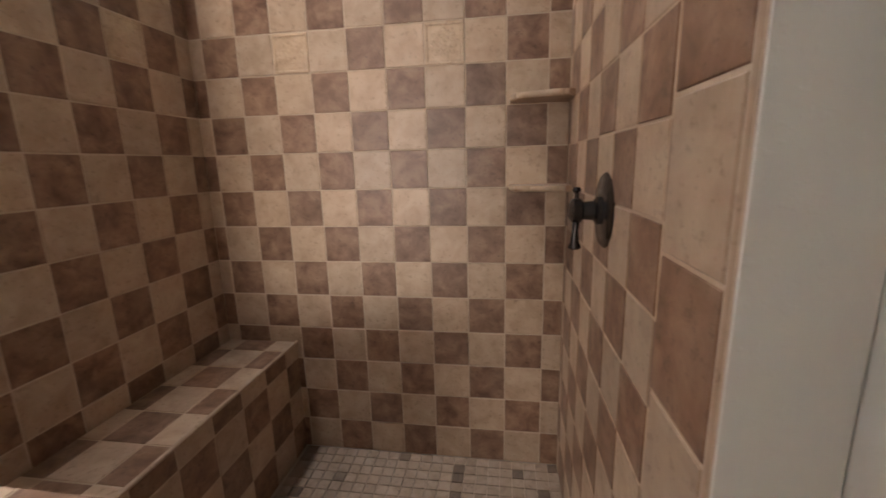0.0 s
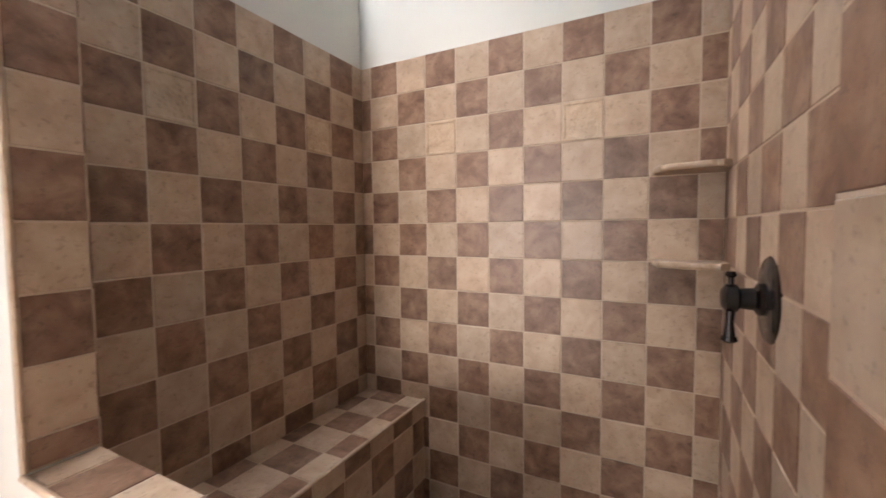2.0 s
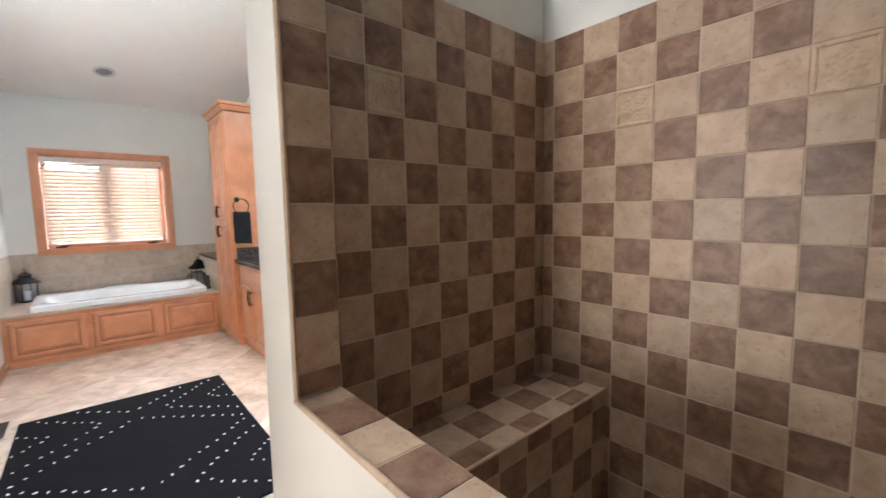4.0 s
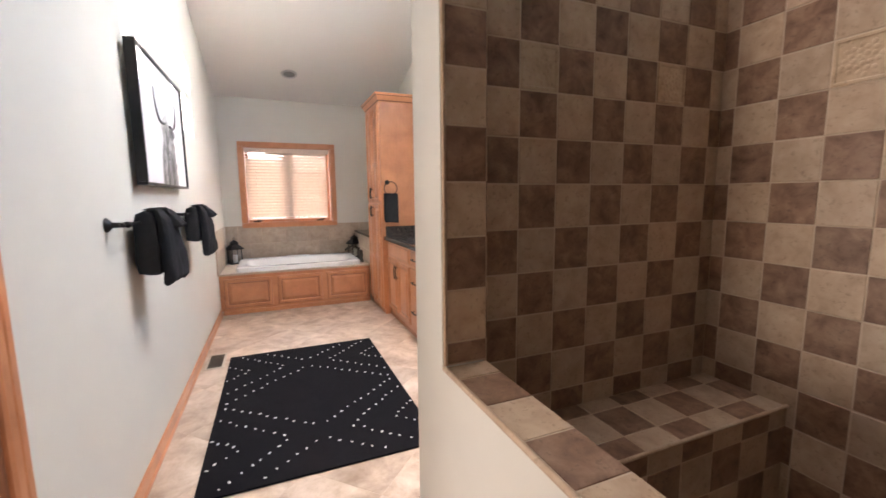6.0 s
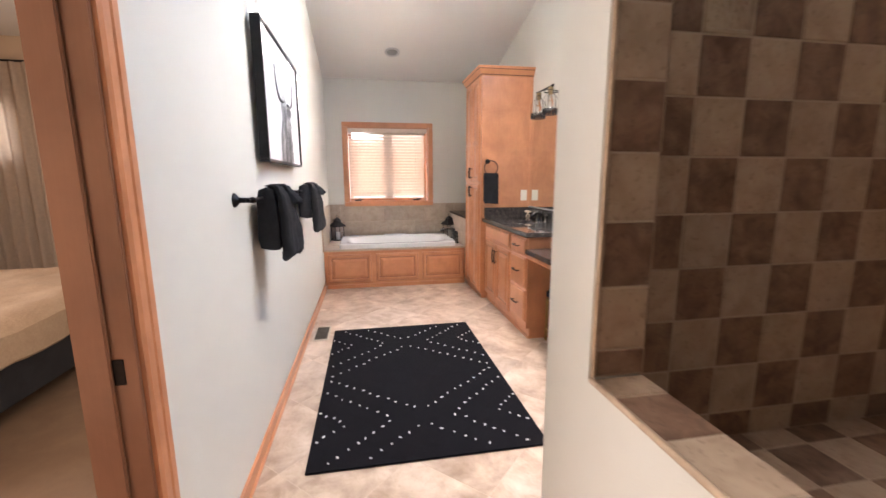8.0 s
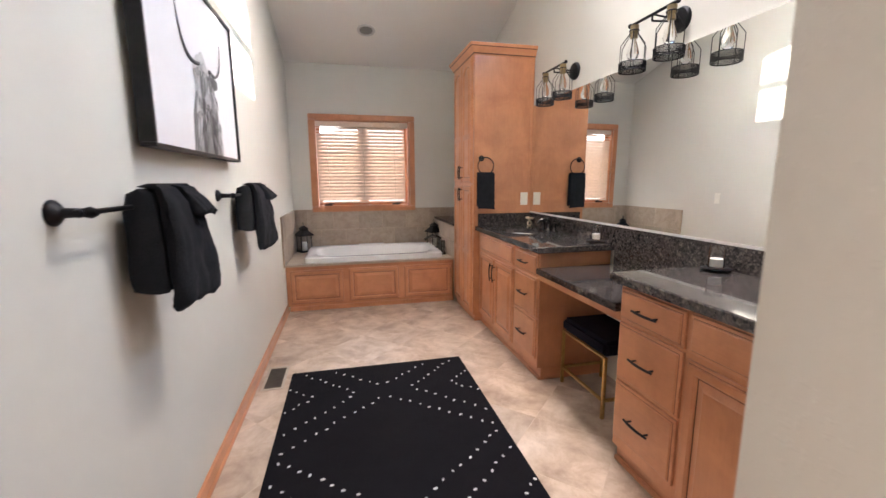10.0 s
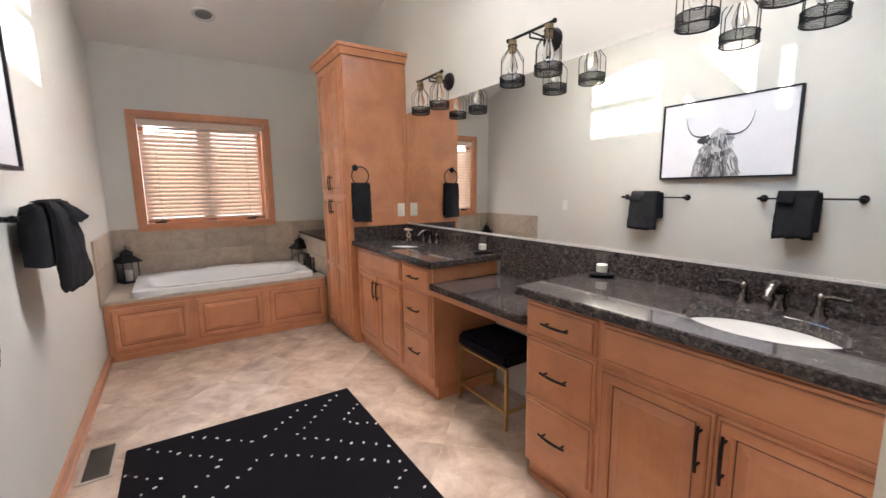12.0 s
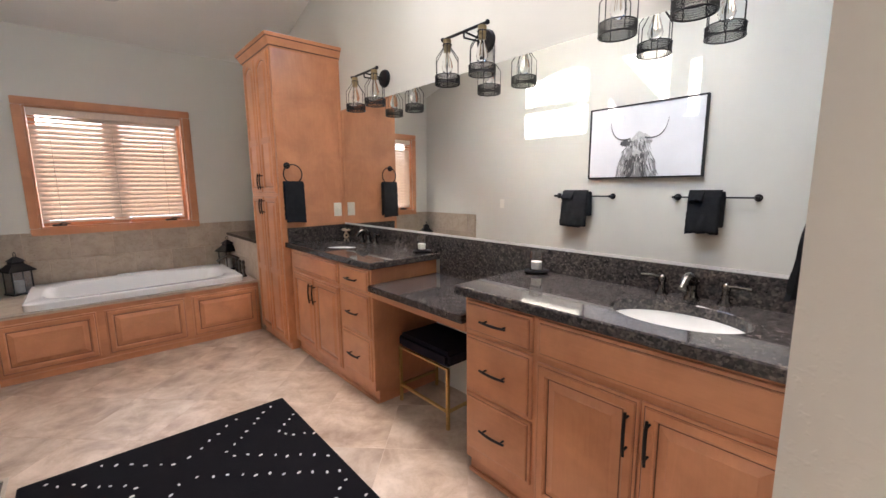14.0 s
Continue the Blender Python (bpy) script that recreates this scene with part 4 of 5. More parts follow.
for x0, x1, tx, tw, back, front_l, seed in ((-3.95, -3.325, -3.665, 0.142, 0.20, 0.32, 1.3), (-2.715, -2.12, -2.450, 0.120, 0.25, 0.305, 6.2)):
    at = ((x0 + x1) / 2, LEFT, 1.260)
    b = thing("towel_bar", at, "black metal towel bar on the white wall", "towel bar", "towel bars on the wall")
    bm = bmesh.new()
    tube(bm, [(x0 - 0.02, LEFT + 0.062, 1.260), (x1 + 0.02, LEFT + 0.062, 1.260)], 0.007, 10)
    part("bar", bm, BLACK, b, smooth=True, at=at)
    for x in (x0, x1):
        bm = lathe(bmesh.new(), (x, LEFT + 0.0005, 1.260), [(0.030, 0), (0.030, 0.005), (0.024, 0.012), (0.012, 0.022), (0.010, 0.06), (0.014, 0.075), (0.008, 0.088)], 16, "y")
        lathe(bm, (x + (0.02 if x == x1 else -0.02), LEFT + 0.062, 1.260), [(0.008, -0.008), (0.011, 0), (0.008, 0.008)], 12, "x")
        part("post", bm, BLACK, b, smooth=True, at=at)
    tt = thing("bath_towel", (tx, LEFT + 0.062, 1.265), "thick charcoal terry towels folded over the towel bar", "towel", "towels on the wall bars")
    ta = (tx, LEFT + 0.062, 1.265)
    pad = [(-0.030, -back), (-0.036, -0.12), (-0.034, -0.02), (-0.018, 0.034), (0.02, 0.048), (0.050, 0.035), (0.060, -0.04), (0.062, -0.14), (0.056, -back - 0.008), (0.012, -back - 0.006)]
    part("under_towel", plush(pad, tx, tw, 1.262, seed, 0.0, 0.0), TOWEL, tt, smooth=True, at=ta)
    fold = [(0.004, 0.053), (0.034, 0.062), (0.068, 0.048), (0.095, 0.005), (0.108, -0.10), (0.112, -0.20), (0.108, -front_l + 0.02), (0.085, -front_l - 0.004), (0.064, -front_l + 0.01), (0.0625, -0.12), (0.058, 0.0), (0.040, 0.046)]
    part("over_towel", plush(fold, tx - 0.012, tw * 0.96, 1.262, seed + 2, 0.035, 0.007), TOWEL, tt, "scalloped towel folded over it", True, at=ta)
    flap = [(0.035, 0.056), (0.075, 0.05), (0.11, 0.022), (0.142, -0.022), (0.132, -0.036), (0.10, -0.012), (0.075, 0.02)]
    part("towel_corner", plush(flap, tx - tw * 0.55, tw * 0.42, 1.262, seed + 4, 0.012, 0.004), TOWEL, tt, "loose folded towel corner", True, at=ta)

AX0, AX1, AZ0, AZ1 = -3.575, -2.515, 1.437, 2.13
ART = LEFT + 0.022
aat = ((AX0 + AX1) / 2, LEFT, AZ0)
art = thing("framed_print", aat, "black framed pale print with grey abstract shape", "picture")
bm = bmesh.new()
for a in ((AX0, AX1, AZ0, AZ0 + 0.014), (AX0, AX1, AZ1 - 0.014, AZ1), (AX0, AX0 + 0.014, AZ0 + 0.0145, AZ1 - 0.0145), (AX1 - 0.014, AX1, AZ0 + 0.0145, AZ1 - 0.0145)):
    box(bm, a[0], a[1], ART, ART + 0.048, a[2], a[3], 0.0015)
part("frame", bm, BLACK, art, "thin black frame", at=aat)
for x in (AX0 + 0.25, AX1 - 0.25):
    part("hanger", abox(x - 0.02, x + 0.02, LEFT + 0.0005, ART + 0.02, AZ1 - 0.10, AZ1 - 0.04), BLACK, art, at=aat)
part("print", abox(AX0 + 0.0145, AX1 - 0.0145, ART + 0.012, ART + 0.036, AZ0 + 0.0145, AZ1 - 0.0145), CANVAS, art, "pale grey print", at=aat)


def flat_shape(pts, lift):
    bm = bmesh.new()
    y = ART + 0.0365 + lift
    loft(bm, [[(x, yy, z) for x, z in pts] for yy in (y, y + 0.0006)])
    return bm


def blob(cx, cz, rx, rz, rough, seed, n=28):
    return [(cx + rx * math.cos(t) * (1 + rough * noise.noise(Vector((math.cos(t) * 2, math.sin(t) * 2, seed)))),
             cz + rz * math.sin(t) * (1 + rough * noise.noise(Vector((math.cos(t) * 2 + 5, math.sin(t) * 2, seed))))) for t in [2 * math.pi * i / n for i in range(n)]]


acx = -3.085
body_pts = [(acx - 0.20, AZ0 + 0.016), (acx + 0.19, AZ0 + 0.016), (acx + 0.17, AZ0 + 0.16), (acx + 0.12, AZ0 + 0.25), (acx + 0.06, AZ0 + 0.30), (acx - 0.08, AZ0 + 0.30), (acx - 0.15, AZ0 + 0.22), (acx - 0.185, AZ0 + 0.12)]
part("body_shape", flat_shape(body_pts, 0.0), INK_M, art, "mottled grey shape", at=aat)
for i, (dx, dz, rx, rz, mt) in enumerate(((0.03, 0.33, 0.10, 0.10, INK_L), (-0.02, 0.27, 0.075, 0.09, INK_M), (0.0, 0.205, 0.055, 0.04, INK_D), (-0.10, 0.34, 0.05, 0.035, INK_D), (-0.07, 0.10, 0.05, 0.085, INK_D), (0.06, 0.09, 0.03, 0.075, INK_D), (0.12, 0.12, 0.028, 0.10, INK_L), (-0.15, 0.09, 0.02, 0.07, INK_L))):
    part("brush_shape", flat_shape(blob(acx + dx, AZ0 + dz, rx, rz, 0.35, i * 3.3), 0.0010 + 0.0008 * i), mt, art, at=aat)
hr = random.Random(21)
for mt, count in ((INK_M, 60), (INK_D, 70), (INK_L, 60), (CANVAS, 26)):
    bm = bmesh.new()
    for k in range(count):
        q, v = hr.uniform(-1, 1), hr.random()
        hx, hz = acx + q * (0.185 - 0.10 * v), AZ0 + 0.06 + 0.34 * v
        ln, lean = hr.uniform(0.03, 0.085), q * 0.03 + hr.uniform(-0.012, 0.012)
        wd = hr.uniform(0.002, 0.0055)
        y = ART + 0.0440 + hr.uniform(0, 0.0012)
        top = [(hx - wd * 0.4, hz), (hx + wd * 0.4, hz), (hx + wd + lean * 0.5, hz - ln * 0.5), (hx + lean, max(hz - ln, AZ0 + 0.016)), (hx - wd + lean * 0.5, hz - ln * 0.5)]
        loft(bm, [[(x, yy, z) for x, z in top] for yy in (y, y + 0.0004)])
    tagged(part("hair_stroke", bm, mt, art, at=aat), kind="stuff")
for dx, dz, rx, rz, mt in ((-0.115, 0.335, 0.042, 0.026, INK_D), (0.0, 0.235, 0.040, 0.034, INK_L), (0.002, 0.212, 0.026, 0.014, INK_D), (-0.055, 0.295, 0.014, 0.010, INK_D), (0.105, 0.335, 0.034, 0.016, INK_M)):
    part("brush_shape", flat_shape(blob(acx + dx, AZ0 + dz, rx, rz, 0.5, dx * 30), 0.0092), mt, art, at=aat)
for s in (-1, 1):
    bm = bmesh.new()
    pts = [(acx + s * (0.07 + 0.20 * math.sin(q * 1.45)) , ART + 0.0405, AZ0 + 0.375 + 0.17 * q ** 2.2 - 0.02 * math.sin(q * 3)) for q in [i / 14 for i in range(15)]]
    tube(bm, pts, 0.006, 6, [0.0015 + 0.0075 * (1 - i / 14) for i in range(15)])
    part("arc_shape", bm, INK_D, art, at=aat)

# tub in its wooden deck
DKX, DKZ = -5.36, 0.49
dat = (DKX, 0.13, 0)
deck = thing("tub_deck", dat, "tiled tub deck with three raised maple panels", "tub surround")
part("front", abox(DKX - 0.03, DKX, LEFT + 0.002, TY - 0.004, 0.05, DKZ - 0.022, bev=0.002), WOOD_Y, deck, at=dat)
part("kick", abox(DKX - 0.04, DKX + 0.004, LEFT + 0.024, TY - 0.004, 0, 0.049, bev=0.003), WOOD_Y, deck, at=dat)
for ya in (-0.70, -0.115, 0.47):
    ob = part("panel", door_mesh(0.535, 0.355), [WOOD_Y, GLAZE], deck)
    ob.matrix_basis = pose(0.0005, ya - dat[1], 0.075, 0, 0, 90)
TX, TYY = (-6.27, -5.405), (-0.56, 0.925)


def tub_ring(cx, cy, hx, hy, z, p, n=56):
    out = []
    for i in range(n):
        t = 2 * math.pi * i / n
        c, s = math.cos(t), math.sin(t)
        out.append((cx + hx * math.copysign(abs(c) ** (2 / p), c), cy + hy * math.copysign(abs(s) ** (2 / p), s), z))
    return out


tcx, tcy, thx, thy = (TX[0] + TX[1]) / 2, (TYY[0] + TYY[1]) / 2, (TX[1] - TX[0]) / 2, (TYY[1] - TYY[0]) / 2
bm = bmesh.new()
for a in ((FAR + 0.002, TX[0] + 0.02, LEFT + 0.002, TY - 0.004), (TX[1] - 0.02, DKX + 0.012, LEFT + 0.002, TY - 0.004), (TX[0] + 0.021, TX[1] - 0.021, LEFT + 0.002, TYY[0] + 0.02), (TX[0] + 0.021, TX[1] - 0.021, TYY[1] - 0.02, TY - 0.004)):
    box(bm, a[0], a[1], a[2], a[3], DKZ - 0.02, DKZ - 0.008)
part("deck_bed", bm, GROUT, deck, at=dat)
# deck tiles
for a in ((TX[1] - 0.018, DKX + 0.012, [LEFT + 0.004 + 0.3 * i for i in range(7)]), ):
    for ya, yb in zip(a[2], a[2][1:]):
        yb = min(yb, TY - 0.006)
        ob = new("deck_tile", tile_mesh(a[1] - a[0] - 0.004, yb - ya - 0.004, S_TILE, 0.008))
        ob.parent = deck
        ob.matrix_basis = basis(((a[0] + a[1]) / 2 - dat[0], (ya + yb) / 2 - dat[1], DKZ - 0.008), (1, 0, 0), (0, 1, 0))
for xa, xb in ((-6.32, -6.02), (-6.02, -5.72), (-5.72, TX[1] - 0.018)):
    for ya, yb in ((LEFT + 0.004, TYY[0] + 0.018), (TYY[1] - 0.018, TY - 0.006)):
        ob = new("deck_tile", tile_mesh(xb - xa - 0.004, yb - ya - 0.004, S_TILE, 0.008))
        ob.parent = deck
        ob.matrix_basis = basis(((xa + xb) / 2 - dat[0], (ya + yb) / 2 - dat[1], DKZ - 0.008), (1, 0, 0), (0, 1, 0))

tub = thing("bathtub", (tcx, tcy, DKZ), "white acrylic drop-in soaking tub in the tiled deck", "bathtub")
RZ = 0.545
steps = [(thx, thy, DKZ + 0.001, 20), (thx, thy, RZ - 0.008, 20), (thx - 0.008, thy - 0.008, RZ, 18), (thx - 0.075, thy - 0.085, RZ, 4.5), (thx - 0.09, thy - 0.10, RZ - 0.012, 3.6), (thx - 0.11, thy - 0.16, RZ - 0.12, 3.2),
         (thx - 0.14, thy - 0.24, RZ - 0.30, 3.0), (thx - 0.19, thy - 0.32, RZ - 0.385, 2.8), (thx - 0.3, thy - 0.5, RZ - 0.40, 2.4)]
bm = loft(bmesh.new(), [tub_ring(tcx, tcy, a, b, z, p) for a, b, z, p in steps], (False, True))
part("shell", bm, TUB_WHITE, tub, smooth=True, at=(tcx, tcy, DKZ))
part("headrest", abox(TX[0] + 0.012, TX[0] + 0.055, tcy - 0.16, tcy + 0.16, RZ - 0.001, RZ + 0.012, bev=0.005), TUB_WHITE, tub, "low moulded grip on the rim", smooth=True, at=(tcx, tcy, DKZ))

ta = (-5.60, 0.975, DKZ)
tf = thing("tub_faucet", ta, "oil-rubbed bronze tub filler with two cross handles", "faucet")
bm = lathe(bmesh.new(), (-5.72, 0.97, DKZ), [(0.028, 0), (0.026, 0.01), (0.016, 0.03), (0.015, 0.12), (0.02, 0.14), (0.014, 0.155)], 14)
tube(bm, [(-5.72, 0.97 - 0.20 * s, DKZ + 0.15 + 0.055 * math.sin(math.pi * (0.1 + 0.85 * s))) for s in [i / 12 for i in range(13)]], 0.014, 10)
part("spout", bm, PEWTER, tf, smooth=True, at=ta)
for hx in (-5.60, -5.84):
    bm = lathe(bmesh.new(), (hx, 0.975, DKZ), [(0.027, 0), (0.025, 0.01), (0.013, 0.03), (0.011, 0.07), (0.019, 0.09), (0.012, 0.115), (0.016, 0.15), (0.006, 0.165)], 14)
    tube(bm, [(hx - 0.03, 0.975, DKZ + 0.135), (hx + 0.03, 0.975, DKZ + 0.135)], 0.006, 8)
    part("handle", bm, PEWTER, tf, smooth=True, at=ta)

# tile band round the tub
SB = 0.992
band = structure("wall_tile_tub", abox(FAR + 0.0005, FAR + 0.008, LEFT + 0.001, BACK - 0.001, DKZ - 0.008, SB - 0.003), GROUT, "tan stone-look tile band under the window")
band2 = structure("wall_tile_tub_side", abox(FAR + 0.009, -5.255, LEFT + 0.0005, LEFT + 0.008, DKZ - 0.008, SB - 0.003), GROUT, "tan stone-look tile band on the side wall")
ledge_w = structure("wall_tub_ledge", abox(FAR + 0.009, TX0 - 0.002, TY + 0.008, BACK - 0.001, 0, 0.845), GROUT, "tiled low wall at the tub's end")


def surround(parent, o, u, v, length, z0, z1, size=0.305):
    m0 = basis(o, u, v)
    rows = [(z0, (z0 + z1) / 2), ((z0 + z1) / 2, z1)]
    for j, (c, d) in enumerate(rows):
        a = -0.5 * size * (j % 2)
        while a < length:
            p, q = max(a, 0), min(a + size, length)
            if q - p > 0.03:
                ob = new("tile", tile_mesh(q - p - 0.004, d - c - 0.004, S_TILE, 0.008))
                ob.parent = parent
                ob.matrix_basis = m0 @ pose((p + q) / 2, (c + d) / 2, 0)
            a += size


surround(band, (FAR + 0.007, LEFT + 0.01, 0), (0, 1, 0), (0, 0, 1), BACK - LEFT - 0.02, DKZ, SB)
surround(band2, (-5.257, LEFT + 0.007, 0), (-1, 0, 0), (0, 0, 1), 1.06, DKZ, SB)
surround(ledge_w, (FAR + 0.018, TY + 0.0085, 0), (1, 0, 0), (0, 0, 1), TX0 - FAR - 0.022, DKZ, 0.845)
part("ledge_top", abox(FAR + 0.018, TX0 - 0.003, TY - 0.014, BACK - 0.002, 0.8455, 0.873, bev=0.003), GRANITE, ledge_w, "dark granite ledge cap")


def lantern(x, y, z, s, turn, label):
    at = (x, y, z)
    L = thing("lantern", at, label, "lantern", "lanterns on the tub deck")
    L.rotation_euler = (0, 0, turn)
    h = 0.065 * s
    part("base", abox(-h, h, -h, h, 0, 0.014, bev=0.003), BLACK, L)
    for sx in (-1, 1):
        for sy in (-1, 1):
            part("post", abox(sx * (h - 0.012) - 0.004, sx * (h - 0.012) + 0.004, sy * (h - 0.012) - 0.004, sy * (h - 0.012) + 0.004, 0.0142, 0.17 * s), BLACK, L)
    rings = [[(a * r, b * r, zz) for a, b in ((-1, -1), (1, -1), (1, 1), (-1, 1))] for r, zz in ((h + 0.014, 0.1702 * s), (h + 0.014, 0.178 * s), (h * 0.55, 0.222 * s), (h * 0.50, 0.224 * s), (h * 0.50, 0.240 * s), (h * 0.62, 0.243 * s), (h * 0.12, 0.275 * s))]
    part("roof", loft(bmesh.new(), rings), BLACK, L, "tiered dark roof")
    part("hanging_ring", ring_tube(bmesh.new(), (0, 0, 0.290 * s), 0.017 * s, 0.003, "y", 16, 5), BLACK, L, smooth=True)
    part("candle", lathe(bmesh.new(), (0, 0, 0.0145), [(0.028 * s, 0), (0.028 * s, 0.085 * s), (0.022 * s, 0.088 * s), (0.004, 0.082 * s)], 16), CANDLE, L, "ivory pillar candle", True)
    for k in range(4):
        a = math.pi / 2 * k
        g = part("pane", abox(-h + 0.017, h - 0.017, -0.001, 0.001, 0.015, 0.169 * s), GLASS, L)
        g.matrix_basis = pose(0, 0, 0, 0, 0, 90 * k) @ pose(0, h - 0.012, 0)
        g.visible_shadow = False


lantern(-6.21, -0.625, DKZ, 1.16, 0.5, "dark metal lantern with candle on the tub deck corner")
lantern(-6.14, 0.975, DKZ, 1.16, 0.35, "dark metal lantern with candle beside the tub filler")

# sconces above the mirror


def sconce(cx, z=2.145):
    at = (cx, BACK, z)
    s = thing("wall_sconce", at, "black two-light sconce with wire cage shades", "wall lamp", "sconces above the mirror")
    y = 1.425
    bm = lathe(bmesh.new(), (0, 0, -0.012), [(0.062, -0.0005), (0.062, -0.012), (0.055, -0.022), (0.02, -0.026)], 24, "y")
    part("wall_plate", bm, BLACK, s, smooth=True)
    bm = bmesh.new()
    for dz in (0, -0.03):
        tube(bm, [(0, -0.02, -0.012 + dz * 0.3), (0, y - BACK + 0.0, dz)], 0.005, 8)
    tube(bm, [(0, y - BACK, -0.03), (0, y - BACK, 0.0)], 0.005, 8)
    part("arm", bm, BLACK, s, smooth=True)
    bm = bmesh.new()
    tube(bm, [(-0.165, y - BACK, 0), (0.165, y - BACK, 0)], 0.0075, 10)
    for e in (-0.165, 0.165):
        lathe(bm, (e, y - BACK, 0), [(0.008, -0.008), (0.012, -0.004), (0.012, 0.004), (0.008, 0.008)], 12, "x")
    part("cross_bar", bm, BLACK, s, smooth=True)
    for dx in (-0.130, 0.130):
        o = Vector((dx, y - BACK, 0))
        part("socket", lathe(bmesh.new(), o, [(0.010, -0.004), (0.022, -0.008), (0.023, -0.045), (0.019, -0.047), (0.019, -0.072), (0.013, -0.074)], 16), BRASS, s, "aged brass lamp socket", True)
        bm = bmesh.new()
        R = 0.068
        ring_tube(bm, o + Vector((0, 0, -0.238)), R, 0.0028, "z", 24, 5)
        cage = part("cage_shade", bm, BLACK, s, "black wire cage with mesh band", True)
        for zz, rad in ((-0.196, R), (-0.034, 0.024)):
            part("ring", ring_tube(bmesh.new(), o + Vector((0, 0, zz)), rad, 0.0027, "z", 24, 5), BLACK, cage, smooth=True)
        for k in range(6):
            a = math.pi / 3 * k + 0.3
            d = Vector((math.cos(a), math.sin(a), 0))
            part("wire", tube(bmesh.new(), [o + d * 0.022 + Vector((0, 0, -0.03)), o + d * 0.024 + Vector((0, 0, -0.052)), o + d * R + Vector((0, 0, -0.112)), o + d * R + Vector((0, 0, -0.238))], 0.0022, 5), BLACK, cage, smooth=True)
        bm = bmesh.new()
        nk = 104
        for k in range(nk):
            for sgn in (-1, 1):
                a0 = 2 * math.pi * k / nk
                tube(bm, [o + Vector((R * math.cos(a0 + sgn * q * 0.17), R * math.sin(a0 + sgn * q * 0.17), -0.238 + 0.042 * q)) for q in (0, 0.5, 1)], 0.001, 3)
        part("mesh_band", bm, BLACK, cage)
        bulb = part("bulb", lathe(bmesh.new(), o, [(0.012, -0.070), (0.013, -0.085), (0.026, -0.125), (0.031, -0.150), (0.024, -0.172), (0.008, -0.182)], 18), GLASS, s, "clear glass bulb", True)
        bulb.visible_shadow = False
        bm = bmesh.new()
        for k in range(4):
            a = math.pi / 2 * k
            tube(bm, [o + Vector((0.004 * math.cos(a), 0.004 * math.sin(a), -0.075)), o + Vector((0.010 * math.cos(a), 0.010 * math.sin(a), -0.150))], 0.0008, 4)
        part("filament", bm, BRASS, bulb)
    return s


S0 = sconce(-3.945)
for cx in (-2.945, -1.99):
    copy_thing(S0, pose(cx, BACK, 2.145))

# recessed ceiling can
cx, cy = -5.68, 0.17
cat = (cx, cy, roof(cx))
can = thing("recessed_light", cat, "unlit recessed ceiling can with pale trim", "ceiling light")
can.rotation_euler = (0, -math.atan(0.28), 0)
part("trim", lathe(bmesh.new(), (0, 0, -0.001), [(0.095, 0), (0.093, -0.008), (0.072, -0.010), (0.068, 0.0)], 28), CAN_GREY, can, smooth=True)
part("lamp_face", lathe(bmesh.new(), (0, 0, -0.004), [(0.067, 0), (0.05, -0.003), (0.02, -0.005)], 24), CAN_DARK, can, smooth=True)

# stool under the makeup counter
sat = (-3.10, 1.40, 0)
st = thing("vanity_stool", sat, "black velvet stool on slim gold legs under the counter", "stool")
SX0, SX1, SY0, SY1, SZ = -3.352, -2.885, 1.235, 1.555, 0.365
part("seat", abox(SX0, SX1, SY0, SY1, SZ, 0.452, bev=0.022), VELVET, st, smooth=True, at=sat)
for x in (SX0 + 0.012, SX1 - 0.012):
    for y in (SY0 + 0.012, SY1 - 0.012):
        part("leg", abox(x - 0.009, x + 0.009, y - 0.009, y + 0.009, 0, SZ, bev=0.002), GOLD, st, at=sat)
    part("stretcher", abox(x - 0.008, x + 0.008, SY0 + 0.022, SY1 - 0.022, 0.10, 0.116, bev=0.002), GOLD, st, at=sat)
for y in (SY0 + 0.012,):
    part("stretcher", abox(SX0 + 0.022, SX1 - 0.022, y - 0.008, y + 0.008, 0.10, 0.116, bev=0.002), GOLD, st, at=sat)
part("seat_rail", abox(SX0 + 0.004, SX1 - 0.004, SY0 + 0.004, SY0 + 0.020, SZ - 0.012, SZ - 0.0005), GOLD, st, at=sat)

# candles on dishes
for x, y in ((-2.52, 1.512), (-3.44, 1.512)):
    at = (x, y, CT1)
    c = thing("candle_dish", at, "votive candle in clear glass on a dark dish", "candle", "candles on the granite counters")
    part("dish", lathe(bmesh.new(), at, [(0.035, 0.0), (0.058, 0.010), (0.062, 0.014), (0.056, 0.014), (0.034, 0.006)], 24), BLACK, c, "round dark dish", True, at=at)
    part("cup", lathe(bmesh.new(), (x, y, CT1 + 0.0145), [(0.026, 0), (0.033, 0.003), (0.031, 0.03), (0.034, 0.098), (0.032, 0.098), (0.029, 0.03), (0.028, 0.008)], 20), GLASS, c, "clear glass cup", True, at=at)
    part("wax", lathe(bmesh.new(), (x, y, CT1 + 0.024), [(0.026, 0), (0.0265, 0.034), (0.01, 0.036)], 18), CANDLE, c, smooth=True, at=at)

at = (-4.53, 1.54, CT1)
kn = thing("rope_knot", at, "small cream looped knot ornament on the counter", "ornament")
bm = bmesh.new()
pts = [(at[0] + 0.036 * (math.sin(t) + 0.6 * math.sin(2 * t)) * 0.8, at[1] + 0.018 * math.sin(3 * t), at[2] + 0.052 + 0.036 * (math.cos(t) - 0.5 * math.cos(2 * t)) * 0.85) for t in [2 * math.pi * i / 60 for i in range(61)]]
part("loop", tube(bm, pts, 0.008, 8), ROPE, kn, smooth=True, at=at)

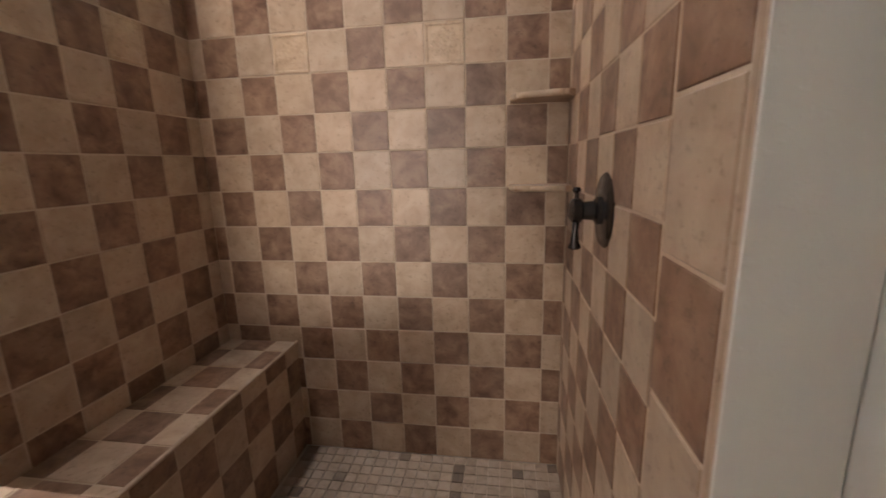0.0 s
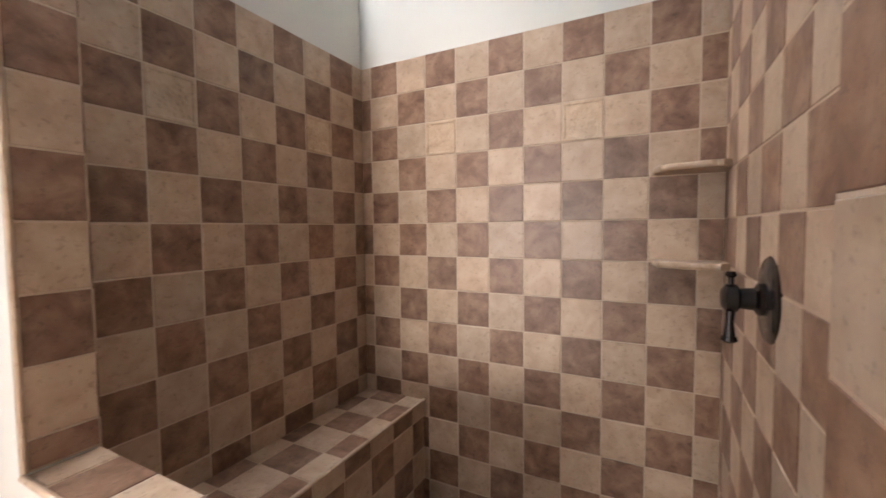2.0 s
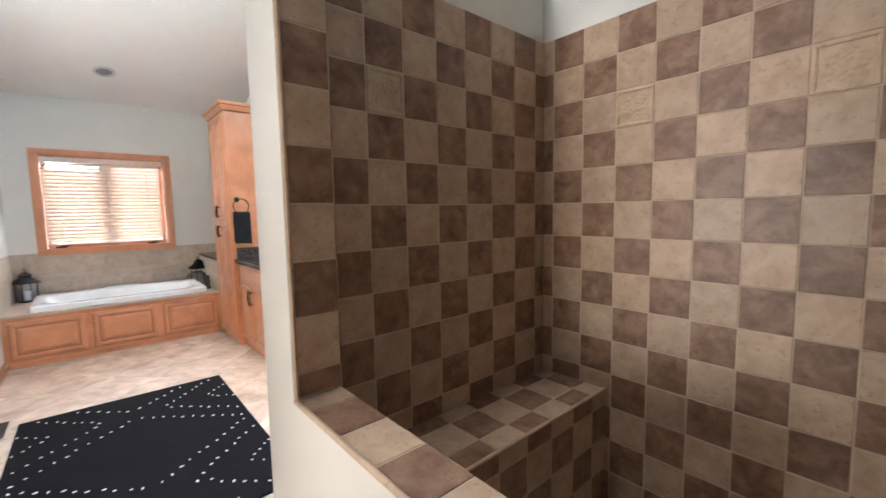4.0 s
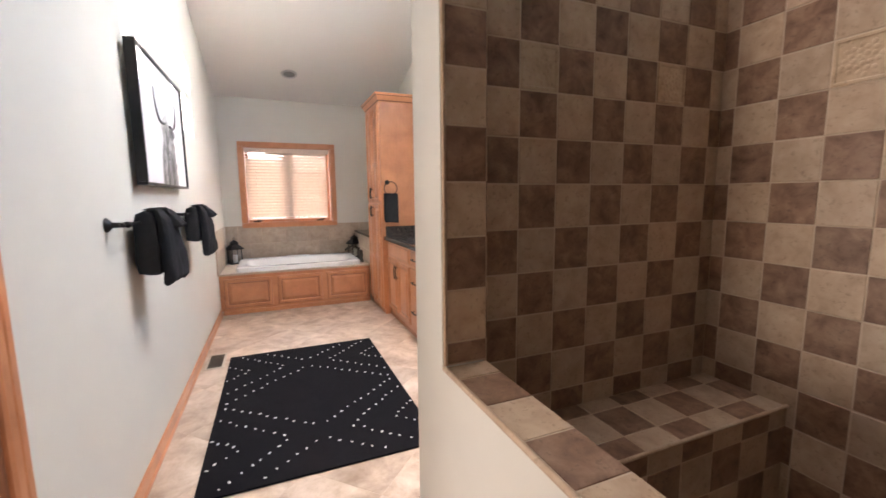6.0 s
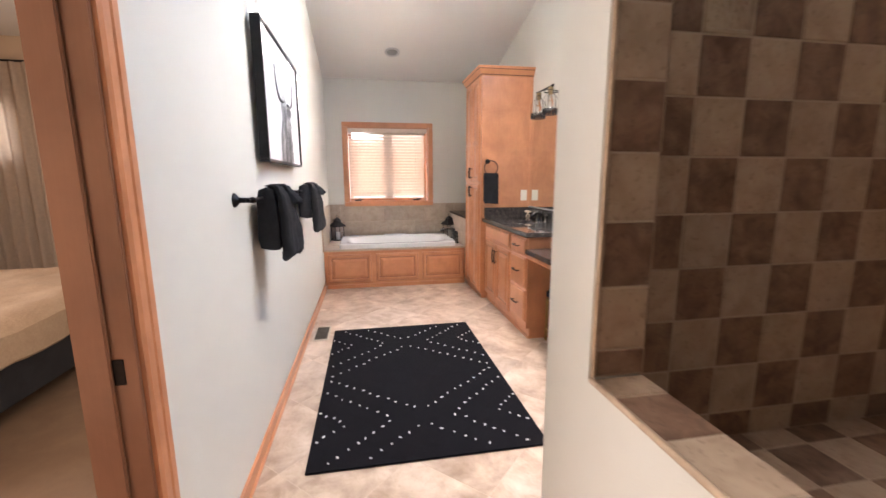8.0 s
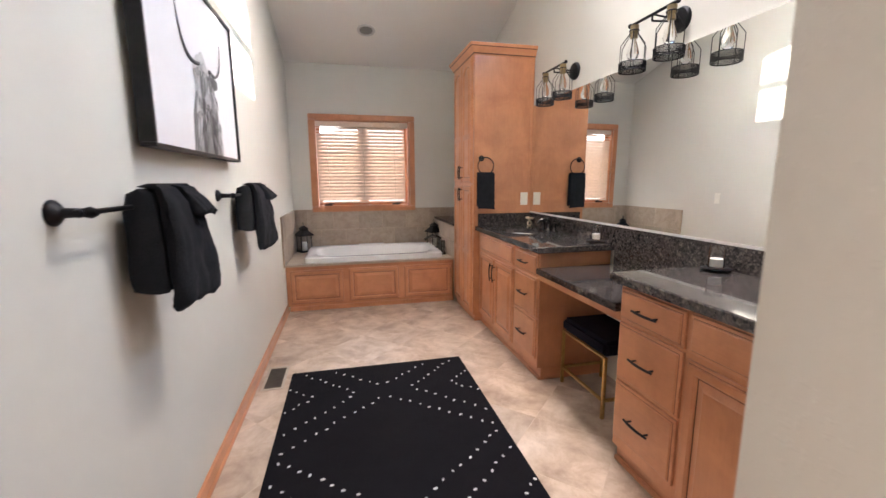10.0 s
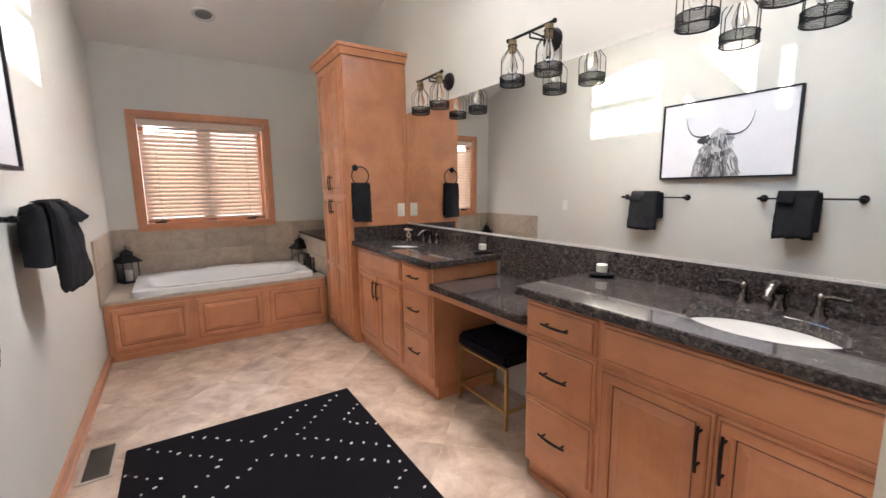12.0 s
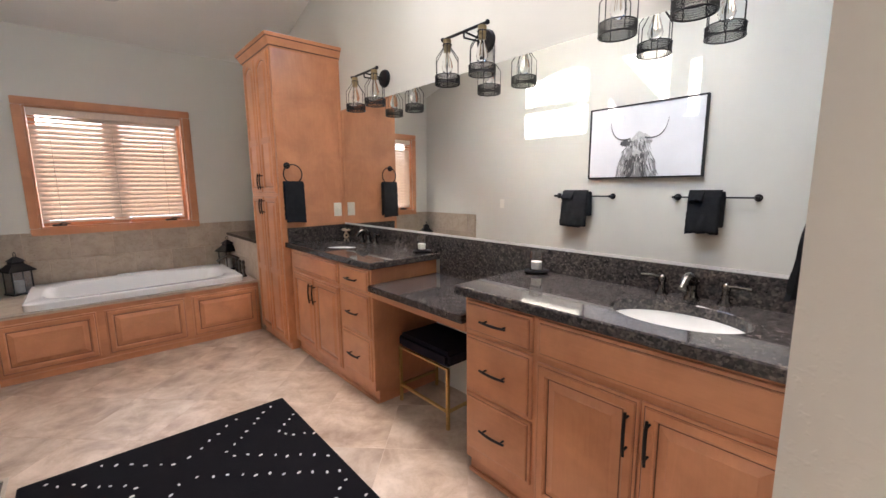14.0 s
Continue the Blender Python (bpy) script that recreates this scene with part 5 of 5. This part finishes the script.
# rug
RX0, RX1, RY0, RY1 = -3.875, -2.04, -0.52, 0.683
rug = thing("rug", (-2.97, 0.09, 0), "black flat-woven rug with white dotted diamond pattern", "rug")
part("woven_mat", abox(RX0, RX1, RY0, RY1, 0.001, 0.011, bev=0.004), RUG, rug, at=(-2.97, 0.09, 0))
bm = bmesh.new()
rr = random.Random(11)


def dotted(a, b, n):
    for i in range(n):
        s = (i + 0.5) / n
        x, y = a[0] + (b[0] - a[0]) * s + rr.uniform(-0.008, 0.008), a[1] + (b[1] - a[1]) * s + rr.uniform(-0.008, 0.008)
        k = rr.uniform(0.75, 1.15)
        t = rr.uniform(0, 3.1)
        m = Matrix.Translation((x, y, 0.0115)) @ Matrix.Rotation(t, 4, "Z") @ Matrix.Diagonal((0.011 * k, 0.0065 * k, 0.004, 1))
        bmesh.ops.create_icosphere(bm, subdivisions=1, radius=1.0, matrix=m)


MX, MY = -2.95, 0.08
for sx in (-1, 1):
    for sy in (-1, 1):
        dotted((MX + sx * 0.012, MY + sy * 0.575), (MX + sx * 0.468, MY + sy * 0.012), 11)
        dotted((MX + sx * 0.615, MY + sy * 0.01), (MX + sx * 0.875, MY + sy * 0.325), 6)
        dotted((MX + sx * 0.54, MY + sy * 0.165), (MX + sx * 0.88, MY + sy * 0.525), 8)
        dotted((MX + sx * 0.525, MY + sy * 0.185), (MX + sx * 0.165, MY + sy * 0.585), 8)
        dotted((MX + sx * 0.545, MY + sy * 0.425), (MX + sx * 0.70, MY + sy * 0.60), 4)
        dotted((MX + sx * 0.53, MY + sy * 0.445), (MX + sx * 0.395, MY + sy * 0.605), 4)
tagged(part("tuft_pattern", bm, TUFT, rug, "white tufted dots", True, at=(-2.97, 0.09, 0)), kind="stuff")

# floor register
VX0, VX1, VY0, VY1 = -4.02, -3.68, -0.695, -0.557
vat = ((VX0 + VX1) / 2, (VY0 + VY1) / 2, 0)
v = thing("floor_vent", vat, "dark metal floor register beside the baseboard", "vent")
bm = bmesh.new()
for a in ((VX0, VX1, VY0, VY0 + 0.016), (VX0, VX1, VY1 - 0.016, VY1), (VX0, VX0 + 0.02, VY0 + 0.0165, VY1 - 0.0165), (VX1 - 0.02, VX1, VY0 + 0.0165, VY1 - 0.0165)):
    box(bm, *a, 0.0005, 0.006, 0.0015)
part("frame", bm, surf("register_rim", (0.42, 0.36, 0.29), (0.50, 0.44, 0.36), 10, 0.4, 0.3), v, at=vat)
part("backing", abox(VX0 + 0.021, VX1 - 0.021, VY0 + 0.017, VY1 - 0.017, 0.0002, 0.0012), REGISTER, v, at=vat)
for i in range(20):
    x = VX0 + 0.030 + i * 0.0148
    part("slat", abox(x - 0.002, x + 0.002, VY0 + 0.017, VY1 - 0.017, 0.0013, 0.0045), REGISTER, v, at=vat)

# shower bench, shelves, valve
bat = (-1.11, 1.1, SH_FLOOR)
bench = thing("shower_bench", bat, "tiled built-in shower bench in checkered tan and brown", "bench")
BZ, BX = 0.545, -0.935
part("core", abox(SH_L + 0.010, BX - 0.0083, FRONT1 + 0.006, SH_B - 0.001, SH_FLOOR + 0.001, BZ - 0.0083), GROUT, bench, at=bat)
lay(bench, (0 - bat[0], 0 - bat[1], BZ - 0.0105 - bat[2]), (1, 0, 0), (0, 1, 0), [SH_L + 0.010, -1.2, -1.0425, BX], [0.48, 0.646, 0.8035, 0.961, 1.1185, 1.276, 1.4335, 1.591, SH_B - 0.001], lambda i, j: (i + j) % 2 == 0)
lay(bench, (BX - 0.0105 - bat[0], 0 - bat[1], -bat[2]), (0, 1, 0), (0, 0, 1), [0.48, 0.646, 0.8035, 0.961, 1.1185, 1.276, 1.4335, 1.591, SH_B - 0.001], [SH_FLOOR + 0.002, 0.1425, 0.30, 0.4575, BZ - 0.012], lambda i, j: (i + j) % 2 == 1)
ob = part("edge_trim", tube(bmesh.new(), [(BX - 0.007, 0.48, BZ - 0.007), (BX - 0.007, SH_B - 0.002, BZ - 0.007)], 0.0075, 10), T_LIGHT, bench, smooth=True, at=bat)


def corner_shelf(z, label):
    at = (SH_R, SH_B, z)
    s = thing("corner_shelf", at, label, "shelf", "shower corner shelves")
    bm = bmesh.new()
    edge = [(0.042, SH_B - 0.002), (0.047, SH_B - 0.06), (0.062, SH_B - 0.105), (0.09, SH_B - 0.128), (0.14, SH_B - 0.142), (0.20, SH_B - 0.158), (0.24, SH_B - 0.16), (SH_R - 0.002, SH_B - 0.13), (SH_R - 0.002, SH_B - 0.002)]
    path = []
    for p, q in zip(edge[:8], edge[1:8]):
        for k in range(4):
            path.append((p[0] + (q[0] - p[0]) * k / 4, p[1] + (q[1] - p[1]) * k / 4))
    path += edge[7:]
    rings = []
    for inset, zz in ((0.010, -0.012), (0.003, -0.009), (0, -0.002), (0.001, 0.006), (0.005, 0.011)):
        row = []
        for i, (x, y) in enumerate(path):
            if i < 28:
                d = inset + 0.009 * noise.noise(Vector((i * 0.75, z * 7, zz * 8)))
                row.append((min(max(x + d * 0.7, 0.035), SH_R - 0.002), min(y + d * 0.7, SH_B - 0.002), z + zz + 0.0016 * noise.noise(Vector((i * 0.6, zz * 20, z)))))
            else:
                row.append((x, y, z + zz))
        rings.append(row)
    part("slab", loft(bm, rings), T_LIGHT, s, smooth=False, at=at)


corner_shelf(1.575, "chipped-edge tan stone corner shelf in the shower")
corner_shelf(1.245, "chipped-edge tan stone corner shelf below another")

vy, vz = 1.06, 1.222
vat = (SH_R, vy, vz)
va = thing("shower_valve", vat, "dark bronze shower valve with round plate and lever", "shower valve")
part("escutcheon", lathe(bmesh.new(), (SH_R, vy, vz), [(0.092, 0), (0.092, -0.004), (0.085, -0.010), (0.05, -0.014), (0.034, -0.016)], 36, "x"), BRONZE, va, smooth=True, at=vat)
part("stem", lathe(bmesh.new(), (SH_R, vy, vz), [(0.034, -0.015), (0.034, -0.024), (0.024, -0.030), (0.022, -0.055), (0.030, -0.060), (0.030, -0.080), (0.018, -0.088)], 20, "x"), BRONZE, va, smooth=True, at=vat)
bm = tube(bmesh.new(), [(SH_R - 0.070, vy, vz), (SH_R - 0.072, vy - 0.004, vz - 0.05), (SH_R - 0.072, vy - 0.006, vz - 0.085)], 0.008, 10, [0.012, 0.008, 0.012])
tube(bm, [(SH_R - 0.070, vy, vz), (SH_R - 0.070, vy + 0.004, vz + 0.045)], 0.006, 8)
lathe(bm, (SH_R - 0.070, vy + 0.004, vz + 0.045), [(0.008, 0), (0.011, 0.004), (0.008, 0.012)], 10)
lathe(bm, (SH_R - 0.072, vy - 0.006, vz - 0.095), [(0.011, 0), (0.016, 0.004), (0.014, 0.012)], 12)
part("lever", bm, BRONZE, va, smooth=True, at=vat)
sh = thing("shower_sprayer", (SH_R, 1.45, 2.22), "dark bronze shower head on a curved arm", "shower head")
bm = tube(bmesh.new(), [(SH_R, 1.45, 2.235), (SH_R - 0.07, 1.45, 2.245), (SH_R - 0.12, 1.45, 2.215)], 0.009, 10)
lathe(bm, (SH_R, 1.45, 2.235), [(0.03, 0), (0.03, -0.006), (0.012, -0.012)], 16, "x")
part("arm", bm, BRONZE, sh, smooth=True, at=(SH_R, 1.45, 2.22))
part("head", lathe(bmesh.new(), (SH_R - 0.13, 1.45, 2.20), [(0.012, 0.02), (0.016, 0.0), (0.045, -0.03), (0.045, -0.038), (0.01, -0.04)], 20), BRONZE, sh, smooth=True, at=(SH_R, 1.45, 2.22))

# ---- bedroom things ----
bdat = (-3.6, -3.0, 0)
bed = thing("bed", bdat, "bed with rumpled tan bedding on a dark cloth base", "bed")
part("base", abox(-4.48, -2.05, -3.9, -2.20, 0.08, 0.34, bev=0.02), BED_DARK, bed, "dark cloth bed base", at=bdat)
part("mattress", abox(-4.48, -2.06, -3.88, -2.23, 0.341, 0.53, bev=0.05), SHEET, bed, smooth=True, at=bdat)


def duvet(x0, x1, y0, y1, z, nx=60, ny=50):
    """Cover that bulges over the mattress and hangs down its near side in folds."""
    shell = []
    for lift in (0.0, -0.018):
        rows = []
        for i in range(nx + 1):
            x = x0 + (x1 - x0) * i / nx
            row = []
            for j in range(ny + 1):
                q = j / ny
                over = max(0.0, (q - 0.82) / 0.18)
                fold = noise.noise(Vector((x * 3.0, q * 9.0, 2.0))) * 0.018 + noise.noise(Vector((x * 7.0 + q * 5, q * 26.0, 7.0))) * 0.008
                y = y0 + (y1 - y0) * min(q / 0.9, 1.0) + 0.02 * over * math.sin(x * 8) + (0.012 * noise.noise(Vector((x * 9, 1.0, q * 4))) if over else 0)
                row.append((x, y + (lift if over > 0.5 else 0), z + fold + 0.02 * math.sin(q * 3.1) - 0.215 * over ** 1.7 + lift))
            rows.append(row)
        shell.append(rows)
    return loft(bmesh.new(), [a + b[::-1] for a, b in zip(*shell)])


part("duvet", duvet(-4.40, -2.03, -3.86, -2.15, 0.565), SHEET, bed, "rumpled tan cover", True, at=bdat)
for x in (-4.3, -3.65, -2.3):
    part("leg", lathe(bmesh.new(), (x, -2.30, 0), [(0.02, 0), (0.03, 0.08)], 12), SHEET, bed, at=bdat)
cat2 = (FAR + 0.08, -3.6, 0.1)
cu = thing("curtain", cat2, "pale beige curtains on a dark rod", "curtain")
for ya, yb in ((-4.98, -4.34), (-4.31, -3.30)):
    bm = bmesh.new()
    nn = 90
    rows = []
    for z in (0.003, 0.8, 1.5, 2.73):
        rows.append([(FAR + 0.09 + 0.035 * math.sin(i / nn * 46 * (yb - ya)) * (1 - 0.2 * z / 2.2), ya + (yb - ya) * i / nn, z) for i in range(nn + 1)])
    part("drape", loft(bm, rows, (False, False), wrap=False), CURTAIN, cu, smooth=True, at=cat2)
part("rod", tube(bmesh.new(), [(FAR + 0.09, -4.98, 2.74), (FAR + 0.09, -2.9, 2.74)], 0.012, 10), BLACK, cu, smooth=True, at=cat2)

# ---- pieces of walls and floors ----
left_cols = [SH_B] + [1.627 - P * k for k in range(8)] + [FRONT1 + 0.004]
rows_up = [ROWS[i] for i in range(15)]


def row_of(j):
    return 13 - j


back_cols = [SH_L + 0.001, -1.229] + [-1.229 + P * k for k in range(1, 10)] + [SH_R - 0.001]
lay(g_back, (0, SH_B + 0.0005, 0), (1, 0, 0), (0, 0, 1), back_cols, rows_up, lambda i, j: (i - 1 + row_of(j)) % 2 == 0, special={(3, 11), (7, 11)})
lc = sorted(left_cols)
lay(g_left, (SH_L - 0.0005, 0, 0), (0, 1, 0), (0, 0, 1), lc, rows_up, lambda i, j: (len(lc) - 3 - i + row_of(j)) % 2 == 0, special={(len(lc) - 4, 11), (len(lc) - 8, 11)})
rc = [SH_B - 0.001] + [1.6375 - P * k for k in range(8)] + [FRONT1 + 0.004]
m_cols = [-y for y in rc]
lay(g_right, (SH_R + 0.0005, 0, 0), (0, -1, 0), (0, 0, 1), m_cols, rows_up, lambda i, j: (6 - i + row_of(j)) % 2 == 0)
col_rows = [0.862] + [z for z in ROWS if z > 0.9]
lay(g_pl, (-1.1425, 0, 0), (0, 1, 0), (0, 0, 1), [FRONT0 + 0.010, FRONT1 + 0.004], col_rows, lambda i, j: (len(col_rows) - 2 - j) % 2 == 0)
lay(g_pr, (0.1925 + 0.001, 0, 0), (0, -1, 0), (0, 0, 1), [-(FRONT1 + 0.004), -(FRONT0 + 0.013)], rows_up, lambda i, j: row_of(j) % 2 == 0)
lay(g_plb, (0, FRONT1 + 0.0035, 0), (-1, 0, 0), (0, 0, 1), [1.140, -SH_L - 0.012], rows_up, lambda i, j: row_of(j) % 2 == 1)
bullnose(g_pl, (-1.142, FRONT0 + 0.006, 0.862), (-1.142, FRONT0 + 0.006, TOP), 0.0065)
bullnose(g_pr, (0.1945, FRONT0 + 0.0095, 0.0), (0.1945, FRONT0 + 0.0095, TOP), 0.0056)

# cap of the half wall
cap = structure("wall_tile_cap", abox(-1.1415, -0.42, FRONT0 - 0.002, FRONT1 + 0.004, 0.8465, 0.8542), GROUT, "tiled cap of the half wall")
caps = [-1.1415, -1.05, -0.8925, -0.735, -0.5775, -0.42]
lay(cap, (0, 0, 0.852), (1, 0, 0), (0, 1, 0), caps, [FRONT0 + 0.008, FRONT1 + 0.006], lambda i, j: i % 2 == 1)
bullnose(cap, (-1.1415, FRONT0 + 0.002, 0.853), (-0.42, FRONT0 + 0.002, 0.853), 0.008)
pon = structure("wall_tile_pony", abox(-1.1515, -0.42, FRONT1 - 0.0055, FRONT1 - 0.001, SH_FLOOR, 0.846), GROUT, "checkered tiles on the half wall's shower side")
lay(pon, (0, FRONT1 - 0.0015, 0), (-1, 0, 0), (0, 0, 1), [0.42, 0.5775, 0.735, 0.8925, 1.05, 1.139], [z for z in ROWS if z < 0.8] + [0.845], lambda i, j: (i + j) % 2 == 0, th=0.0042)

# shower floor mosaic
mos = structure("floor_shower", abox(SH_L, SH_R, FRONT1 - 0.1, SH_B, SH_FLOOR - 0.06, SH_FLOOR - 0.006), GROUT, "small mosaic tiles of the shower floor")
S = 0.0525
k = 0
verts, faces, mi = [], [], []
x = BX + 0.002
while x < SH_R - 0.01:
    y = SH_B - 0.003
    while y > FRONT1 + 0.0:
        xa, xb, ya, yb = x + 0.0015, min(x + S, SH_R) - 0.0015, max(y - S, FRONT1) + 0.0015, y - 0.0015
        near = y > 1.0
        if xb - xa > 0.01 and yb - ya > 0.01:
            dk = rnd.random() < 0.13
            if k < 290 and near:
                ob = new("mosaic_tile", tile_mesh(xb - xa, yb - ya, M_DARK if dk else M_TILE, 0.007, 0.0012))
                ob.parent = mos
                ob.matrix_basis = pose((xa + xb) / 2, (ya + yb) / 2, SH_FLOOR - 0.0062)
                k += 1
            else:
                b0 = len(verts)
                verts += [(xa, ya, SH_FLOOR), (xb, ya, SH_FLOOR), (xb, yb, SH_FLOOR), (xa, yb, SH_FLOOR), (xa, ya, SH_FLOOR - 0.006), (xb, ya, SH_FLOOR - 0.006), (xb, yb, SH_FLOOR - 0.006), (xa, yb, SH_FLOOR - 0.006)]
                for q in ((0, 1, 2, 3), (0, 4, 5, 1), (1, 5, 6, 2), (2, 6, 7, 3), (3, 7, 4, 0)):
                    faces.append([b0 + i for i in q])
                    mi.append(1 if dk else 0)
        y -= S
    x += S
me = bpy.data.meshes.new("mosaic_rest")
me.from_pydata(verts, [], faces)
me.materials.append(M_TILE)
me.materials.append(M_DARK)
for p, q in zip(me.polygons, mi):
    p.material_index = q
ob = tagged(new("mosaic_rest", me), kind="stuff")
ob.parent = mos

# diagonal floor tiles, clipped to the room
FT = 0.434
LP = Vector((-3.0, 0.893))
E1, E2 = Vector((1, 1)).normalized(), Vector((-1, 1)).normalized()


def clip(poly, axis, lim, keep_less):
    out = []
    for i, p in enumerate(poly):
        q = poly[(i + 1) % len(poly)]
        a, b = (p[axis] <= lim) == keep_less, (q[axis] <= lim) == keep_less
        if a:
            out.append(p)
        if a != b:
            t = (lim - p[axis]) / (q[axis] - p[axis])
            out.append((p[0] + (q[0] - p[0]) * t, p[1] + (q[1] - p[1]) * t))
    return out


fl = bpy.data.objects["floor"]
full = tile_mesh(FT - 0.0035, FT - 0.0035, F_TILE, 0.0030, 0.0006)
areas = ((DKX + 0.0, -1.46, LEFT + 0.001, 1.56), (-1.458, END - 0.001, LEFT + 0.001, FRONT0 - 0.001))
for i in range(-20, 21):
    for j in range(-20, 21):
        c = LP + E1 * FT * (i + 0.5) + E2 * FT * (j + 0.5)
        for x0, x1, y0, y1 in areas:
            h = FT / 2 - 0.0018
            quad = [tuple(c + E1 * h * a + E2 * h * b) for a, b in ((-1, -1), (1, -1), (1, 1), (-1, 1))]
            if all(x0 < p[0] < x1 and y0 < p[1] < y1 for p in quad):
                ob = new("floor_tile", full)
                ob.matrix_basis = basis((c.x, c.y, -0.003), (E1.x, E1.y, 0), (E2.x, E2.y, 0))
            else:
                poly = quad
                for axis, lim, less in ((0, x1, True), (0, x0, False), (1, y1, True), (1, y0, False)):
                    poly = clip(poly, axis, lim, less) if poly else poly
                if len(poly) < 3:
                    continue
                area = abs(sum(poly[q][0] * poly[(q + 1) % len(poly)][1] - poly[(q + 1) % len(poly)][0] * poly[q][1] for q in range(len(poly)))) / 2
                if area < 0.0015:
                    continue
                mx, my = sum(p[0] for p in poly) / len(poly), sum(p[1] for p in poly) / len(poly)
                bm = loft(bmesh.new(), [[(p[0] - mx, p[1] - my, z) for p in poly] for z in (-0.0028, 0.0)])
                ob = part("floor_tile", bm, F_TILE)
                ob.location = (mx, my, 0)
            ob.parent = fl
